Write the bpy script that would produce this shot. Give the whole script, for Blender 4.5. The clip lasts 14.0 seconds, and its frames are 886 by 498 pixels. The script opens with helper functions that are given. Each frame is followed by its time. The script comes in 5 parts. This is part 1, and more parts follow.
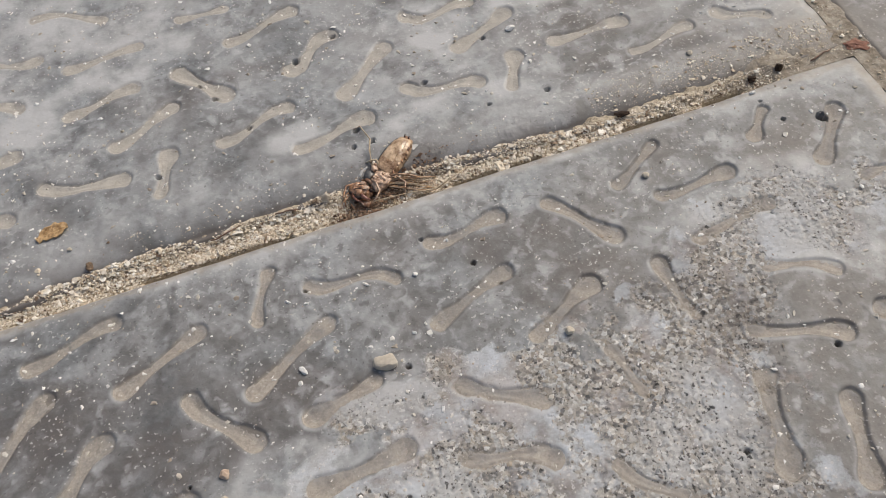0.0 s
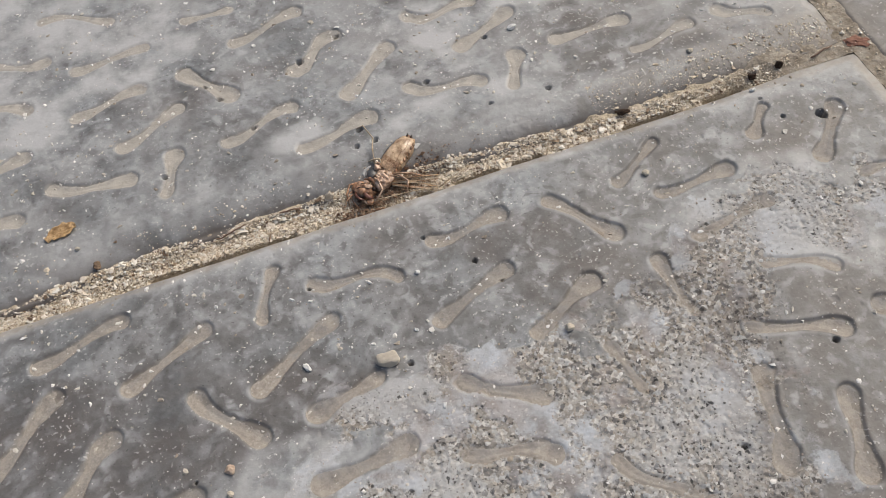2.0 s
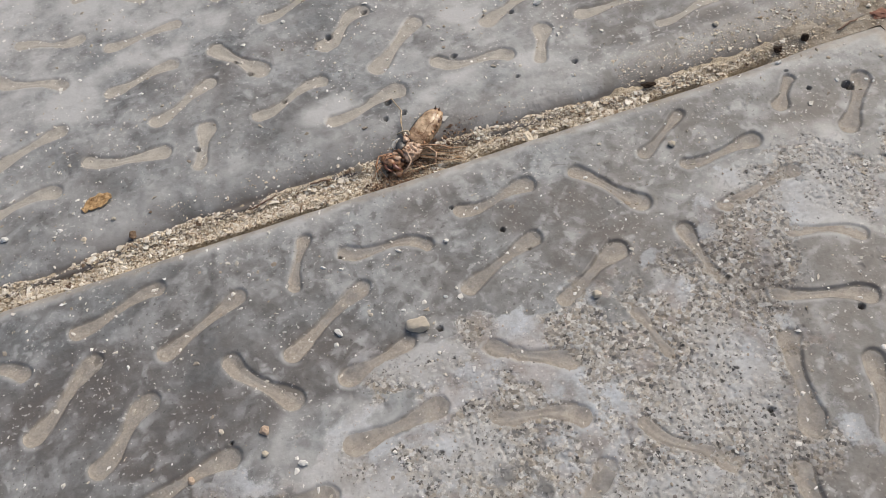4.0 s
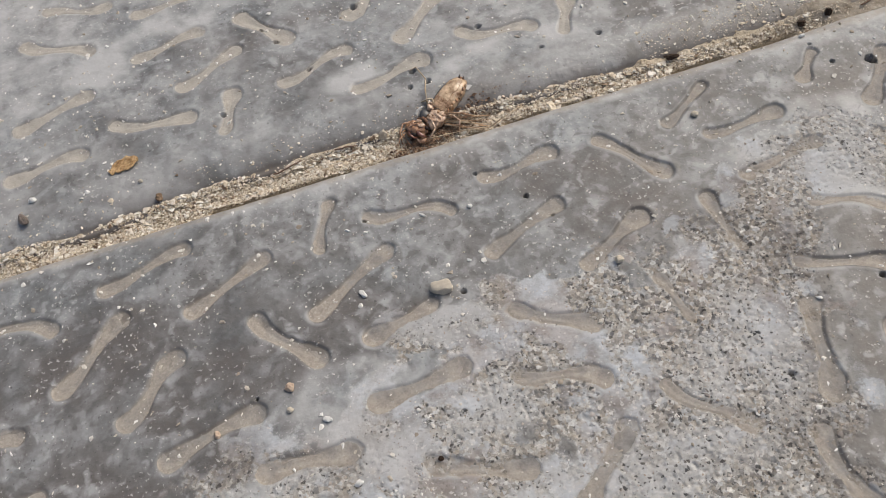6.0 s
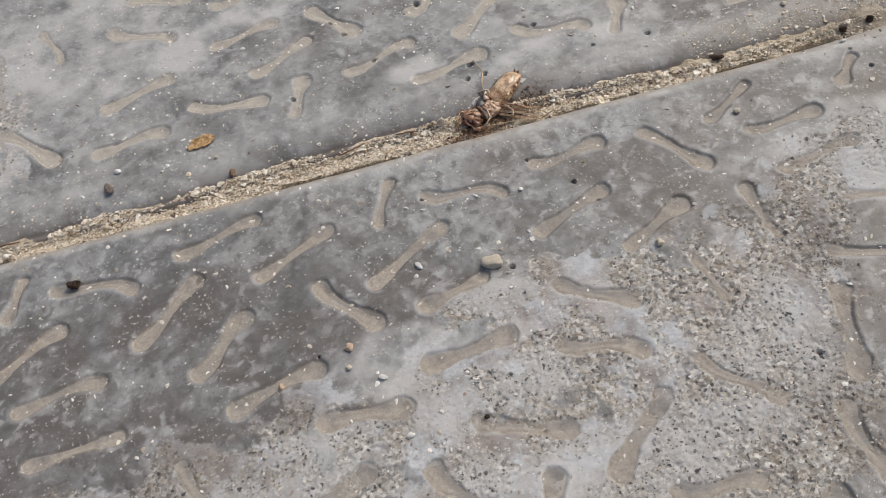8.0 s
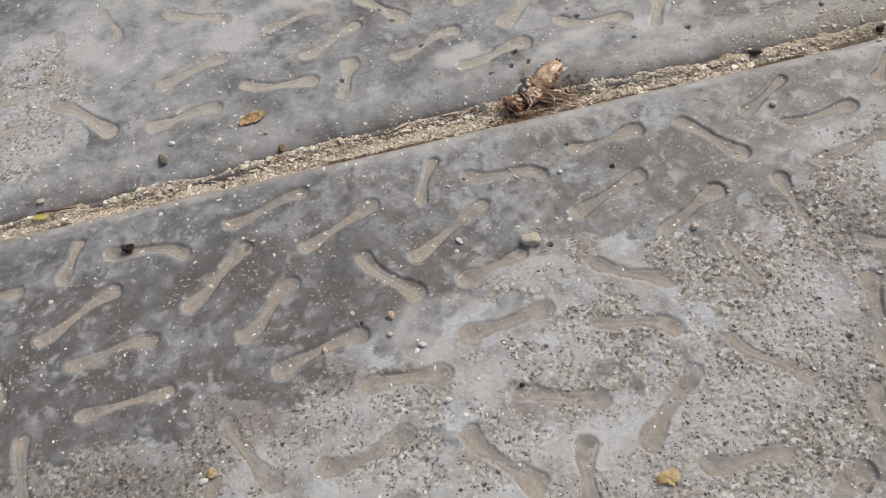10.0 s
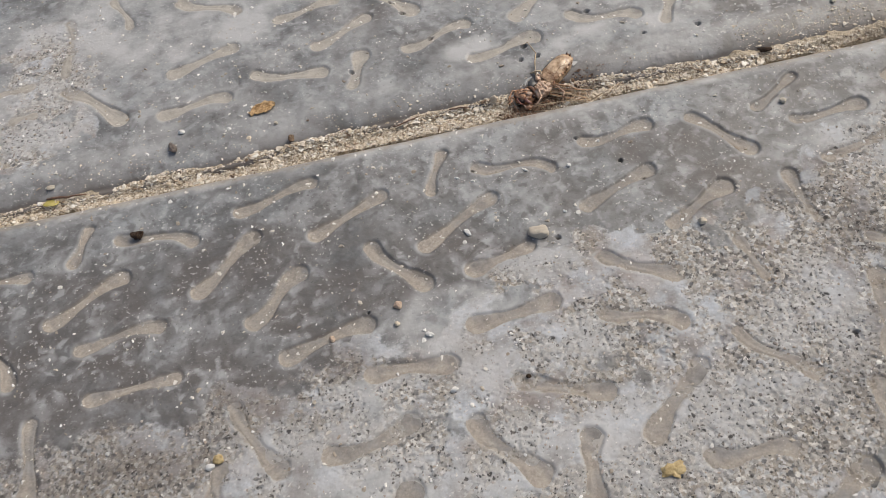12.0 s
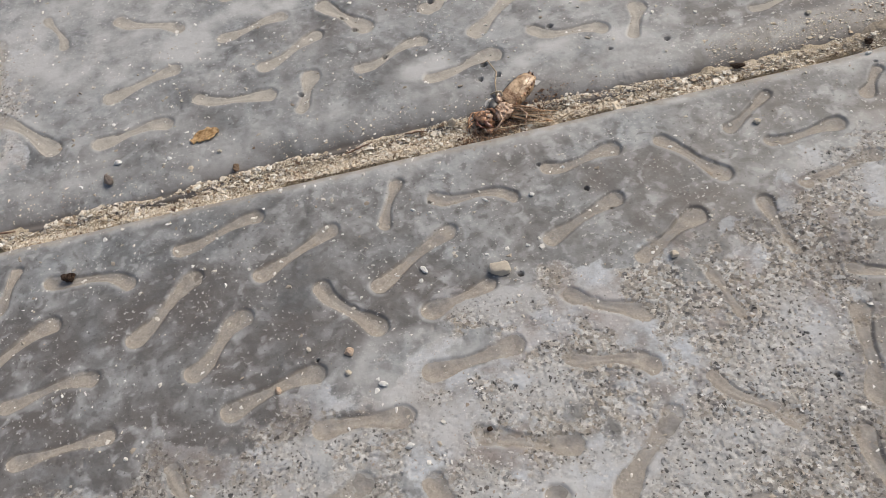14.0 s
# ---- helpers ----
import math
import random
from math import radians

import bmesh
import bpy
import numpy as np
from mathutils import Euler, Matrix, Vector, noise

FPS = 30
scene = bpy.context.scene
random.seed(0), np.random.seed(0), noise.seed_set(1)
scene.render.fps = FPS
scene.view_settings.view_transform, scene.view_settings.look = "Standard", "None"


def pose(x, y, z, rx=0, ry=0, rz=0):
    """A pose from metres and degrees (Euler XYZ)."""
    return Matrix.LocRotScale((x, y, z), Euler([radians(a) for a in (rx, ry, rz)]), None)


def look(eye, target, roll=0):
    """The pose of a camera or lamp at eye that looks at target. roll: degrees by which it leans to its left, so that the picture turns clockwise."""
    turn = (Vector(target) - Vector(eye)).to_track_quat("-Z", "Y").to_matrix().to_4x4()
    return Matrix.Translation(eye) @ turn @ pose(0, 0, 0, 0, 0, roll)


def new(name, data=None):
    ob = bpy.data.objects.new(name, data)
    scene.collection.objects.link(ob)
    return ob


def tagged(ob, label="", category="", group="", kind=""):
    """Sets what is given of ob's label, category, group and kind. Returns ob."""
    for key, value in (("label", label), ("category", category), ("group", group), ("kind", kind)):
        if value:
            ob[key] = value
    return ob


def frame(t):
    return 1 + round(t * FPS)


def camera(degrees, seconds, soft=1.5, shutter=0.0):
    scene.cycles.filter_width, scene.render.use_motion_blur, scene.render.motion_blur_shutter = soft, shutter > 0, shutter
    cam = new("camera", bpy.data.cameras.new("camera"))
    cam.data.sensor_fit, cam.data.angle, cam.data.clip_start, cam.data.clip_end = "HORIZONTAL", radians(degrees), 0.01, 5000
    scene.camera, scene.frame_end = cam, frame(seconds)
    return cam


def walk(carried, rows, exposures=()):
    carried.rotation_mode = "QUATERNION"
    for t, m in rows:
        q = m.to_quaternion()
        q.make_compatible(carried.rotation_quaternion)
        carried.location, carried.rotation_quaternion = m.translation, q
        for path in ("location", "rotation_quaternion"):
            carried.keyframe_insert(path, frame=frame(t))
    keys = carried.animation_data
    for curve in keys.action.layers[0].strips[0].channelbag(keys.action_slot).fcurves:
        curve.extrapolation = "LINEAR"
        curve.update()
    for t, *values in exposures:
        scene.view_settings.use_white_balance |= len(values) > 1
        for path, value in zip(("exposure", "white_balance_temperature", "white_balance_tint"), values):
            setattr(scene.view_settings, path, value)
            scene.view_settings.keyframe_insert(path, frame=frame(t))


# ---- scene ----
cam = camera(53.05, 14.0, 0.85, 0.5)
PATH = [
    (0.0, 0.07526, 0.10172, 0.26001, 33.272, 3.124, -2.913),
    (0.5, 0.08019, 0.10755, 0.25437, 33.198, 3.854, -2.679),
    (1.0, 0.07833, 0.10373, 0.25712, 33.222, 3.788, -2.757),
    (1.5, 0.07718, 0.10007, 0.26035, 33.115, 3.763, -2.759),
    (2.0, 0.07808, 0.10040, 0.26355, 32.955, 3.768, -2.782),
    (2.5, 0.07627, 0.09705, 0.26664, 32.769, 4.117, -2.478),
    (5.0, 0.07212, 0.08642, 0.26240, 32.381, 4.698, -1.814),
    (5.5, 0.06949, 0.08231, 0.26315, 32.321, 4.631, -1.477),
    (6.0, 0.06756, 0.08076, 0.26118, 32.172, 4.630, -1.143),
    (6.5, 0.06719, 0.07710, 0.26282, 32.274, 4.651, -0.669),
    (7.0, 0.06650, 0.07538, 0.26424, 32.147, 4.858, -0.032),
    (7.5, 0.06730, 0.06847, 0.27338, 32.581, 5.449, 1.224),
    (8.0, 0.06400, 0.05748, 0.27365, 33.287, 5.593, 2.063),
    (8.5, 0.05965, 0.05143, 0.27304, 33.544, 5.502, 2.658),
    (9.0, 0.05982, 0.04848, 0.27381, 33.760, 5.558, 3.334),
    (11.5, 0.05467, 0.03156, 0.28069, 34.245, 5.381, 5.502),
    (12.0, 0.05642, 0.03676, 0.27602, 34.204, 5.276, 5.397),
    (12.5, 0.05785, 0.04757, 0.27096, 33.843, 5.230, 5.235),
    (13.0, 0.05855, 0.05859, 0.26384, 33.792, 5.105, 5.117),
    (13.5, 0.06051, 0.06429, 0.26067, 33.647, 5.012, 4.728),
    (14.0, 0.06210, 0.06349, 0.26546, 33.630, 4.760, 3.842),
]
walk(cam, [(t, pose(x, y, z, rx, ry, rz)) for t, x, y, z, rx, ry, rz in PATH], [(0.0, 0.0, 6850, 9), (14.0, 0.0, 6850, 9)])

# ---- light: bright overcast sky, with the hidden sun behind thin cloud ----
SUN_AZ, SUN_EL = 44.0, 50.0     # degrees: azimuth from +x towards +y, elevation
world = bpy.data.worlds.new("overcast_sky")
scene.world = world
world.use_nodes = True
wt = world.node_tree
sky = wt.nodes.new("ShaderNodeTexSky")
sky.sky_type = "NISHITA"
sky.sun_disc = False
sky.sun_elevation = radians(SUN_EL)
sky.sun_rotation = radians(90 - SUN_AZ)
sky.dust_density = 4.0
sky.air_density = 1.0
wt.links.new(sky.outputs[0], wt.nodes["Background"].inputs[0])
wt.nodes["Background"].inputs[1].default_value = 0.104
sun_data = bpy.data.lights.new("sun", "SUN")
sun_data.energy = 1.80
sun_data.angle = radians(38)
sun_data.color = (1.0, 0.955, 0.89)
sun = new("sun", sun_data)
_el, _az = radians(SUN_EL), radians(SUN_AZ)
sun.matrix_world = look((math.cos(_el) * math.cos(_az) * 5, math.cos(_el) * math.sin(_az) * 5, math.sin(_el) * 5), (0, 0, 0))

# ---- the paving's own axes: u along the long joint, v across it, in millimetres ----
ORIGIN, ANGLE = (-0.02534, 0.27150), 16.8
PAVE = pose(ORIGIN[0], ORIGIN[1], 0, 0, 0, ANGLE)


def at(u, v, z=0.0, rx=0, ry=0, rz=0):
    """A world pose from paving millimetres."""
    return PAVE @ pose(u / 1000, v / 1000, z / 1000, rx, ry, rz)


# ---- smooth lattice noise for the relief ----
def _hash(ix, iy, seed):
    h = (ix.astype(np.int64) * 374761393 + iy.astype(np.int64) * 668265263 + seed * 974634777) & 0xFFFFFFFF
    h = ((h ^ (h >> 13)) * 1274126177) & 0xFFFFFFFF
    return ((h ^ (h >> 16)) & 0xFFFFFF) / float(0xFFFFFF)


def vnoise(x, y, seed=0):
    ix, iy = np.floor(x), np.floor(y)
    fx, fy = x - ix, y - iy
    fx, fy = fx * fx * (3 - 2 * fx), fy * fy * (3 - 2 * fy)
    a, b = _hash(ix, iy, seed), _hash(ix + 1, iy, seed)
    c, d = _hash(ix, iy + 1, seed), _hash(ix + 1, iy + 1, seed)
    return (a * (1 - fx) + b * fx) * (1 - fy) + (c * (1 - fx) + d * fx) * fy


def fbm(x, y, size, octaves=3, seed=0):
    total, amp, norm = 0.0, 1.0, 0.0
    for o in range(octaves):
        k = 2.0 ** o / size
        total = total + amp * vnoise(x * k + 17.3 * o, y * k - 9.1 * o, seed + o)
        norm += amp
        amp *= 0.5
    return total / norm


def step(a, b, x):
    t = np.clip((x - a) / (b - a), 0, 1)
    return t * t * (3 - 2 * t)


# ---- moulded bone-shaped grooves of the slabs ----
NEAR, FAR = "near", "far"
GROOVES = []


def groove(slab, ua, va, ub, vb, bow_a, bow_b, ra, rb, depth=1.0):
    """From lobe to lobe; bow_a and bow_b: how far the middle line stands off at one and two thirds."""
    if slab == FAR:
        ra, rb = ra * 1.10, rb * 1.10
    GROOVES.append((slab, ua, va, ub, vb, (9 * bow_a - 4.5 * bow_b, 13.5 * (bow_b - bow_a)), ra, rb, depth))


def bend(bow, s):
    return s * (1 - s) * (bow[0] + bow[1] * s)


groove(FAR, 19.6, 95.9, 34.9, 76.8, -0.3, -0.1, 3.8, 4.2)
groove(FAR, 63.9, 79.8, 83.1, 93.3, -0.6, 1.9, 4.0, 3.9)
groove(FAR, 80.6, 58.5, 102.3, 77.4, -0.2, 0.1, 3.8, 3.7)
groove(FAR, 104.8, 51.6, 131.8, 44.3, -2.3, -0.1, 3.5, 3.3)
groove(FAR, 150.3, 51.8, 143.5, 37.0, 0.1, 0.0, 3.9, 2.7)
groove(FAR, 131.3, 65.4, 156.1, 77.4, -0.3, -0.5, 3.6, 3.6)
groove(FAR, 168.8, 53.7, 198.2, 53.7, -0.2, 0.4, 3.1, 3.6)
groove(FAR, 196.1, 36.0, 222.2, 40.8, -1.1, 0.0, 2.3, 3.0, 0.70)
groove(FAR, 237.9, 42.4, 254.8, 34.0, -0.9, 0.3, 3.7, 2.6, 0.90)
groove(FAR, 116.7, 91.4, 143.6, 89.7, -3.5, -0.6, 3.6, 3.3)
groove(FAR, 43.2, 105.8, 71.7, 114.2, -0.8, 0.7, 3.1, 3.4)
groove(FAR, 29.3, 52.5, 56.6, 60.5, -0.8, 1.3, 3.1, 3.2)
groove(FAR, 56.4, 37.9, 84.4, 43.5, -0.8, 0.5, 3.2, 3.8)
groove(FAR, -10.5, 66.2, 13.3, 78.1, -0.7, 0.2, 3.4, 3.2)
groove(FAR, -39.3, 55.7, -11.1, 49.3, -2.1, -1.0, 3.3, 3.6)
groove(FAR, 7.9, 54.1, 1.4, 37.1, -0.2, 0.3, 3.9, 2.7)
groove(FAR, -81.8, 43.1, -54.9, 45.8, 0.1, 1.6, 3.4, 3.5)
groove(FAR, -76.9, 67.4, -49.3, 76.4, 0.0, 0.6, 3.5, 3.4, 0.75)
groove(FAR, -26.5, 89.2, 0.2, 95.3, -0.4, 0.8, 3.1, 3.3, 0.60)
groove(FAR, -71.4, 115.0, -46.0, 101.9, -1.3, 0.6, 3.6, 3.2, 0.60)
groove(FAR, -23.4, 116.2, 5.5, 119.1, -0.3, 0.4, 3.2, 3.0, 0.60)
groove(FAR, -34.2, 153.6, -6.3, 142.0, 3.2, 1.5, 2.9, 2.8, 0.50)
groove(FAR, -60.9, 133.8, -36.3, 127.5, -0.4, -1.8, 3.0, 3.4, 0.50)
groove(FAR, 25.7, 128.1, 44.8, 127.3, -0.1, -0.1, 2.6, 2.6, 0.50)
groove(FAR, -125.8, 69.8, -101.7, 45.8, 1.7, 1.1, 3.6, 3.9)
groove(FAR, -126.4, 116.9, -126.9, 82.0, 1.7, 0.6, 2.6, 2.6, 0.50)
groove(FAR, -161.3, 74.1, -143.5, 78.3, 1.9, 0.9, 2.9, 2.8, 0.60)
groove(FAR, -149.1, 58.6, -140.8, 59.2, 0.7, 0.4, 2.8, 2.6, 0.45)
groove(FAR, -105.1, 126.7, -97.2, 106.0, 0.4, 1.3, 2.4, 2.4, 0.45)
groove(NEAR, 88.9, -21.8, 114.5, -19.7, -1.5, 0.0, 3.4, 3.7)
groove(NEAR, 133.4, -21.5, 149.4, -42.5, 0.7, -0.1, 3.3, 4.0)
groove(NEAR, 31.5, -12.5, 23.6, -30.3, -0.7, -0.8, 2.7, 2.6)
groove(NEAR, 44.5, -23.4, 71.9, -30.9, -0.1, 2.4, 3.4, 3.0)
groove(NEAR, 80.7, -53.1, 108.0, -42.4, 0.5, 0.5, 3.4, 3.6)
groove(NEAR, 109.3, -69.1, 133.3, -57.8, -0.0, 0.5, 3.3, 4.2)
groove(NEAR, 158.8, -59.0, 160.7, -81.5, -0.8, -0.7, 3.5, 2.4)
groove(NEAR, 175.4, -92.6, 201.6, -103.7, -0.6, 0.5, 2.6, 3.8)
groove(NEAR, 169.9, -108.7, 161.0, -136.7, -0.5, 0.7, 3.8, 4.6)
groove(NEAR, 190.2, -124.3, 181.7, -147.6, -0.2, 0.3, 3.9, 4.2)
groove(NEAR, 160.4, -23.0, 180.4, -10.8, -0.4, -0.1, 2.9, 2.5)
groove(NEAR, 172.6, -33.3, 199.3, -32.5, -0.9, 0.0, 2.9, 3.7)
groove(NEAR, 176.3, -54.7, 205.8, -50.2, 0.3, 0.9, 2.8, 3.3)
groove(NEAR, 217.0, -21.4, 226.7, -11.3, -0.1, 0.4, 3.5, 2.3)
groove(NEAR, 251.4, -21.4, 234.5, -39.9, 0.3, 0.5, 4.0, 3.9)
groove(NEAR, 244.0, -52.3, 264.1, -55.2, 1.4, 1.0, 2.8, 2.9, 0.70)
groove(NEAR, 191.8, -73.0, 212.0, -82.1, 1.0, 1.5, 2.6, 3.2, 0.60)
groove(NEAR, 218.0, -101.2, 235.0, -103.9, 0.4, 0.8, 4.1, 3.7)
groove(NEAR, 80.2, -77.1, 101.8, -90.1, -1.0, -0.7, 3.3, 4.3)
groove(NEAR, 72.4, -100.0, 97.4, -109.4, 0.0, 1.5, 3.2, 4.0, 0.80)
groove(NEAR, 114.8, -118.5, 133.0, -138.2, -1.8, -0.3, 2.8, 3.9, 0.80)
groove(NEAR, 97.9, -127.1, 75.8, -147.0, -0.2, -0.9, 3.8, 4.5)
groove(NEAR, 151.3, -148.1, 154.5, -173.3, -2.3, -1.9, 4.0, 4.5)
groove(NEAR, -51.8, -20.0, -23.1, -12.7, -0.4, 0.8, 3.5, 3.4)
groove(NEAR, -23.6, -39.3, 3.4, -26.7, -0.1, -0.1, 3.5, 3.5)
groove(NEAR, 17.2, -55.4, 45.4, -39.5, 0.4, 0.8, 3.6, 3.7)
groove(NEAR, -3.2, -51.1, 13.0, -71.4, -1.5, -0.6, 3.7, 4.2)
groove(NEAR, 32.6, -70.2, 54.3, -65.3, -0.0, 0.0, 4.0, 3.1)
groove(NEAR, 28.1, -93.3, 56.3, -90.3, -0.5, -0.6, 4.2, 4.2, 0.85)
groove(NEAR, 37.9, -118.0, 65.2, -128.8, -0.9, -0.8, 3.4, 4.1)
groove(NEAR, -10.7, -103.8, 14.6, -105.9, 0.6, 0.4, 4.0, 4.2)
groove(NEAR, -39.4, -89.9, -10.5, -83.4, 0.9, 1.1, 4.0, 4.0)
groove(NEAR, -50.5, -72.2, -32.5, -55.5, -0.9, 0.9, 4.0, 4.3)
groove(NEAR, -70.1, -53.8, -48.3, -33.9, -0.6, 0.3, 3.8, 3.8)
groove(NEAR, -100.1, -21.2, -72.2, -29.2, 1.0, 2.6, 3.3, 3.4)
groove(NEAR, -126.4, -54.0, -100.0, -39.4, 0.1, 1.1, 3.5, 3.8)
groove(NEAR, -119.3, -27.5, -113.4, -12.4, -0.2, 0.3, 3.0, 2.4)
groove(NEAR, -160.8, -29.4, -137.9, -29.5, 0.5, 0.7, 2.6, 3.2)
groove(NEAR, -114.5, -68.0, -86.3, -65.1, 0.7, 1.7, 3.3, 3.6, 0.70)
groove(NEAR, -110.4, -89.4, -80.1, -88.0, 0.1, 0.2, 3.3, 3.0, 0.65)
groove(NEAR, -153.1, -59.4, -141.2, -75.4, 2.2, 2.6, 2.6, 3.4)
groove(NEAR, -131.7, -93.9, -132.1, -121.8, -0.1, 0.9, 2.8, 4.2, 0.70)
groove(NEAR, -60.0, -104.9, -47.1, -130.2, -1.5, -1.2, 3.0, 4.0, 0.70)
groove(NEAR, -28.8, -129.8, -1.7, -124.6, -2.1, -1.6, 4.1, 4.2, 0.85)
groove(NEAR, -5.7, -148.2, -15.8, -155.9, -0.7, -0.8, 5.0, 4.4)
groove(NEAR, 20.0, -130.4, 35.7, -151.7, -1.3, -0.1, 4.0, 4.7)
groove(NEAR, 55.3, -143.4, 50.8, -166.3, -0.7, -0.4, 4.2, 4.5)
groove(NEAR, 91.2, -158.6, 116.8, -162.2, -0.6, 1.2, 4.2, 4.0, 0.90)
groove(NEAR, 134.4, -172.8, 115.1, -183.7, 0.3, 0.2, 4.6, 4.6)
groove(NEAR, -66.3, -125.7, -70.5, -137.8, -0.4, -0.1, 3.4, 3.6, 0.50)
groove(NEAR, 129.3, -82.7, 132.2, -99.1, 0.3, -0.2, 2.9, 2.4, 0.60)
groove(NEAR, 72.0, -170.4, 78.3, -180.3, -0.3, -0.5, 3.0, 3.0)

# bug holes: slab, u, v, radius, depth
HOLES = []


def hole(slab, u, v, r, d):
    HOLES.append((slab, u, v, r, d))


hole(NEAR, 99.4, -35.4, 0.75, 2.2), hole(FAR, 111.2, 51.8, 1.05, 2.2), hole(NEAR, 244.8, -22.9, 2.0, 3.0)
hole(FAR, 65.9, 83.9, 1.15, 2.4), hole(FAR, 84.3, 92.2, 0.9, 2.4), hole(NEAR, 85.4, -19.4, 0.6, 2.0)
hole(NEAR, 41.6, -24.5, 0.6, 2.0), hole(FAR, 82.8, 30.8, 1.1, 2.6), hole(FAR, 78.8, 38.6, 1.15, 2.2)
hole(FAR, 141.6, 66.4, 0.9, 2.2), hole(FAR, 2.1, 45.0, 0.9, 2.0), hole(FAR, 154.9, 29.3, 0.9, 2.0)
hole(FAR, 30.4, 76.0, 1.0, 2.0), hole(NEAR, -9.2, -78.9, 0.5, 2.0), hole(FAR, 131.1, 30.8, 0.7, 1.6)
hole(NEAR, 65.8, -64.6, 0.9, 1.0), hole(NEAR, 105.4, -46.1, 0.6, 1.4), hole(FAR, 75.5, 30.5, 0.8, 1.6)
hole(FAR, 40.0, 55.8, 0.7, 1.6), hole(FAR, 25.8, 85.5, 0.6, 1.4), hole(NEAR, 231.0, -18.4, 0.65, 1.4)
hole(NEAR, 227.6, -7.4, 0.5, 1.2), hole(NEAR, 196.8, -107.0, 0.8, 1.6), hole(NEAR, 152.0, -128.0, 0.9, 1.6)

# worn patches where the cement skin is gone: slab, u, v, half length, half width, turn in degrees
WORN = [
    (NEAR, 28, -108, 46, 26, -8), (NEAR, 100, -100, 52, 30, -18), (NEAR, 148, -99, 29, 30, 10),
    (NEAR, 214, -60, 36, 17, -8), (NEAR, 40, -150, 80, 36, 0), (NEAR, 112, -150, 52, 36, 0),
    (NEAR, -50, -128, 46, 28, 8), (NEAR, -104, -124, 46, 22, 4), (NEAR, 150, -128, 16, 34, -12),
    (NEAR, 62, -76, 26, 10, -12), (NEAR, 172, -74, 22, 16, 30), (FAR, -158, 42, 40, 18, 4), (FAR, -136, 84, 26, 30, 0),
]
# fields where the worn cement is pitted and its sand grains stand bare
COARSE = [
    (NEAR, 140, -105, 26, 40, -8), (NEAR, 152, -82, 18, 16, 30), (NEAR, 162, -102, 16, 24, 0), (NEAR, 208, -52, 32, 18, -8), (NEAR, 74, -112, 34, 20, -18), (NEAR, 118, -84, 22, 10, 10),
    (NEAR, 122, -150, 36, 28, 0), (NEAR, -28, -112, 40, 14, 6), (NEAR, -105, -118, 56, 24, 4), (NEAR, 14, -138, 44, 16, -10), (NEAR, 60, -82, 24, 8, -14),
    (NEAR, 176, -76, 18, 16, 20), (NEAR, 60, -165, 60, 16, 0), (NEAR, 148, -140, 16, 30, 0), (FAR, -154, 44, 40, 18, 4), (FAR, -136, 84, 26, 24, 0),
]
# chalky pale patches on the skin; the far slab's top left ones also paint in sky glare
PALE = [
    (FAR, -34, 146, 74, 42, -12), (FAR, -30, 158, 80, 40, -8), (FAR, -95, 106, 54, 30, -16), (FAR, -62, 92, 30, 12, -10), (FAR, 5, 112, 44, 12, 10),
    (FAR, 140, 86, 36, 10, -4), (FAR, 110, 74, 22, 8, 0), (FAR, 60, 44, 18, 7, 6), (FAR, -150, 58, 38, 26, 0), (FAR, 120, 38, 34, 8, -4), (NEAR, 212, -70, 18, 7, -20), (FAR, 118, 60, 26, 8, -10),
    (NEAR, 56, -74, 16, 5, -10), (NEAR, -20, -114, 16, 8, 10), (NEAR, -2, -108, 12, 7, 0), (NEAR, 20, -100, 20, 8, -14), (NEAR, 16, -86, 22, 11, -16), (NEAR, 30, -110, 24, 8, 0), (NEAR, 112, -142, 22, 10, -10), (NEAR, -18, -122, 34, 9, 0), (NEAR, 6, -142, 46, 12, 0), (NEAR, 70, -138, 22, 8, 10), (NEAR, 206, -46, 28, 12, -8), (NEAR, 220, -60, 28, 16, -10), (NEAR, 214, -74, 20, 9, -14), (NEAR, 58, -108, 24, 10, 0), (NEAR, 128, -120, 14, 16, 0),  (NEAR, 150, -120, 12, 20, 0), (NEAR, 62, -150, 60, 14, 0),
]


# brown damp-looking stains
STAIN = [
    (FAR, 228, 32, 44, 13, -4),    (NEAR, 172, -98, 14, 20, 0),    (NEAR, 138, -56, 28, 12, -10),    (NEAR, -100, -90, 50, 16, 4), (NEAR, -30, -98, 22, 10, -10), (NEAR, 6, -104, 16, 6, -6),     (NEAR, -112, -108, 66, 36, 4), (NEAR, 238, -26, 34, 14, 0), (NEAR, -84, -112, 50, 26, 0), (NEAR, -120, -128, 60, 40, 0), (NEAR, -30, -94, 22, 12, -10), (NEAR, -124, -72, 60, 40, 0), (NEAR, 214, -114, 32, 26, 0), (NEAR, -96, -96, 62, 34, 0), (NEAR, -66, -96, 46, 20, -6), (NEAR, 196, -140, 40, 40, 0), (NEAR, -84, -90, 40, 16, -6), (NEAR, -95, -126, 40, 16, 0), (NEAR, 30, -62, 26, 10, -14), 
    (NEAR, 122, -66, 9, 4, 10), (NEAR, 158, -160, 16, 30, 10), (NEAR, 205, -92, 26, 9, -14), (NEAR, 118, -30, 26, 8, -8), 
    (NEAR, 205, -120, 34, 24, 0), (NEAR, -140, -78, 40, 24, 0), (NEAR, -64, -48, 44, 18, 10), (NEAR, -26, -70, 40, 13, 0), (FAR, 190, 60, 44, 14, 0), (FAR, 30, 84, 30, 8, 10),
]


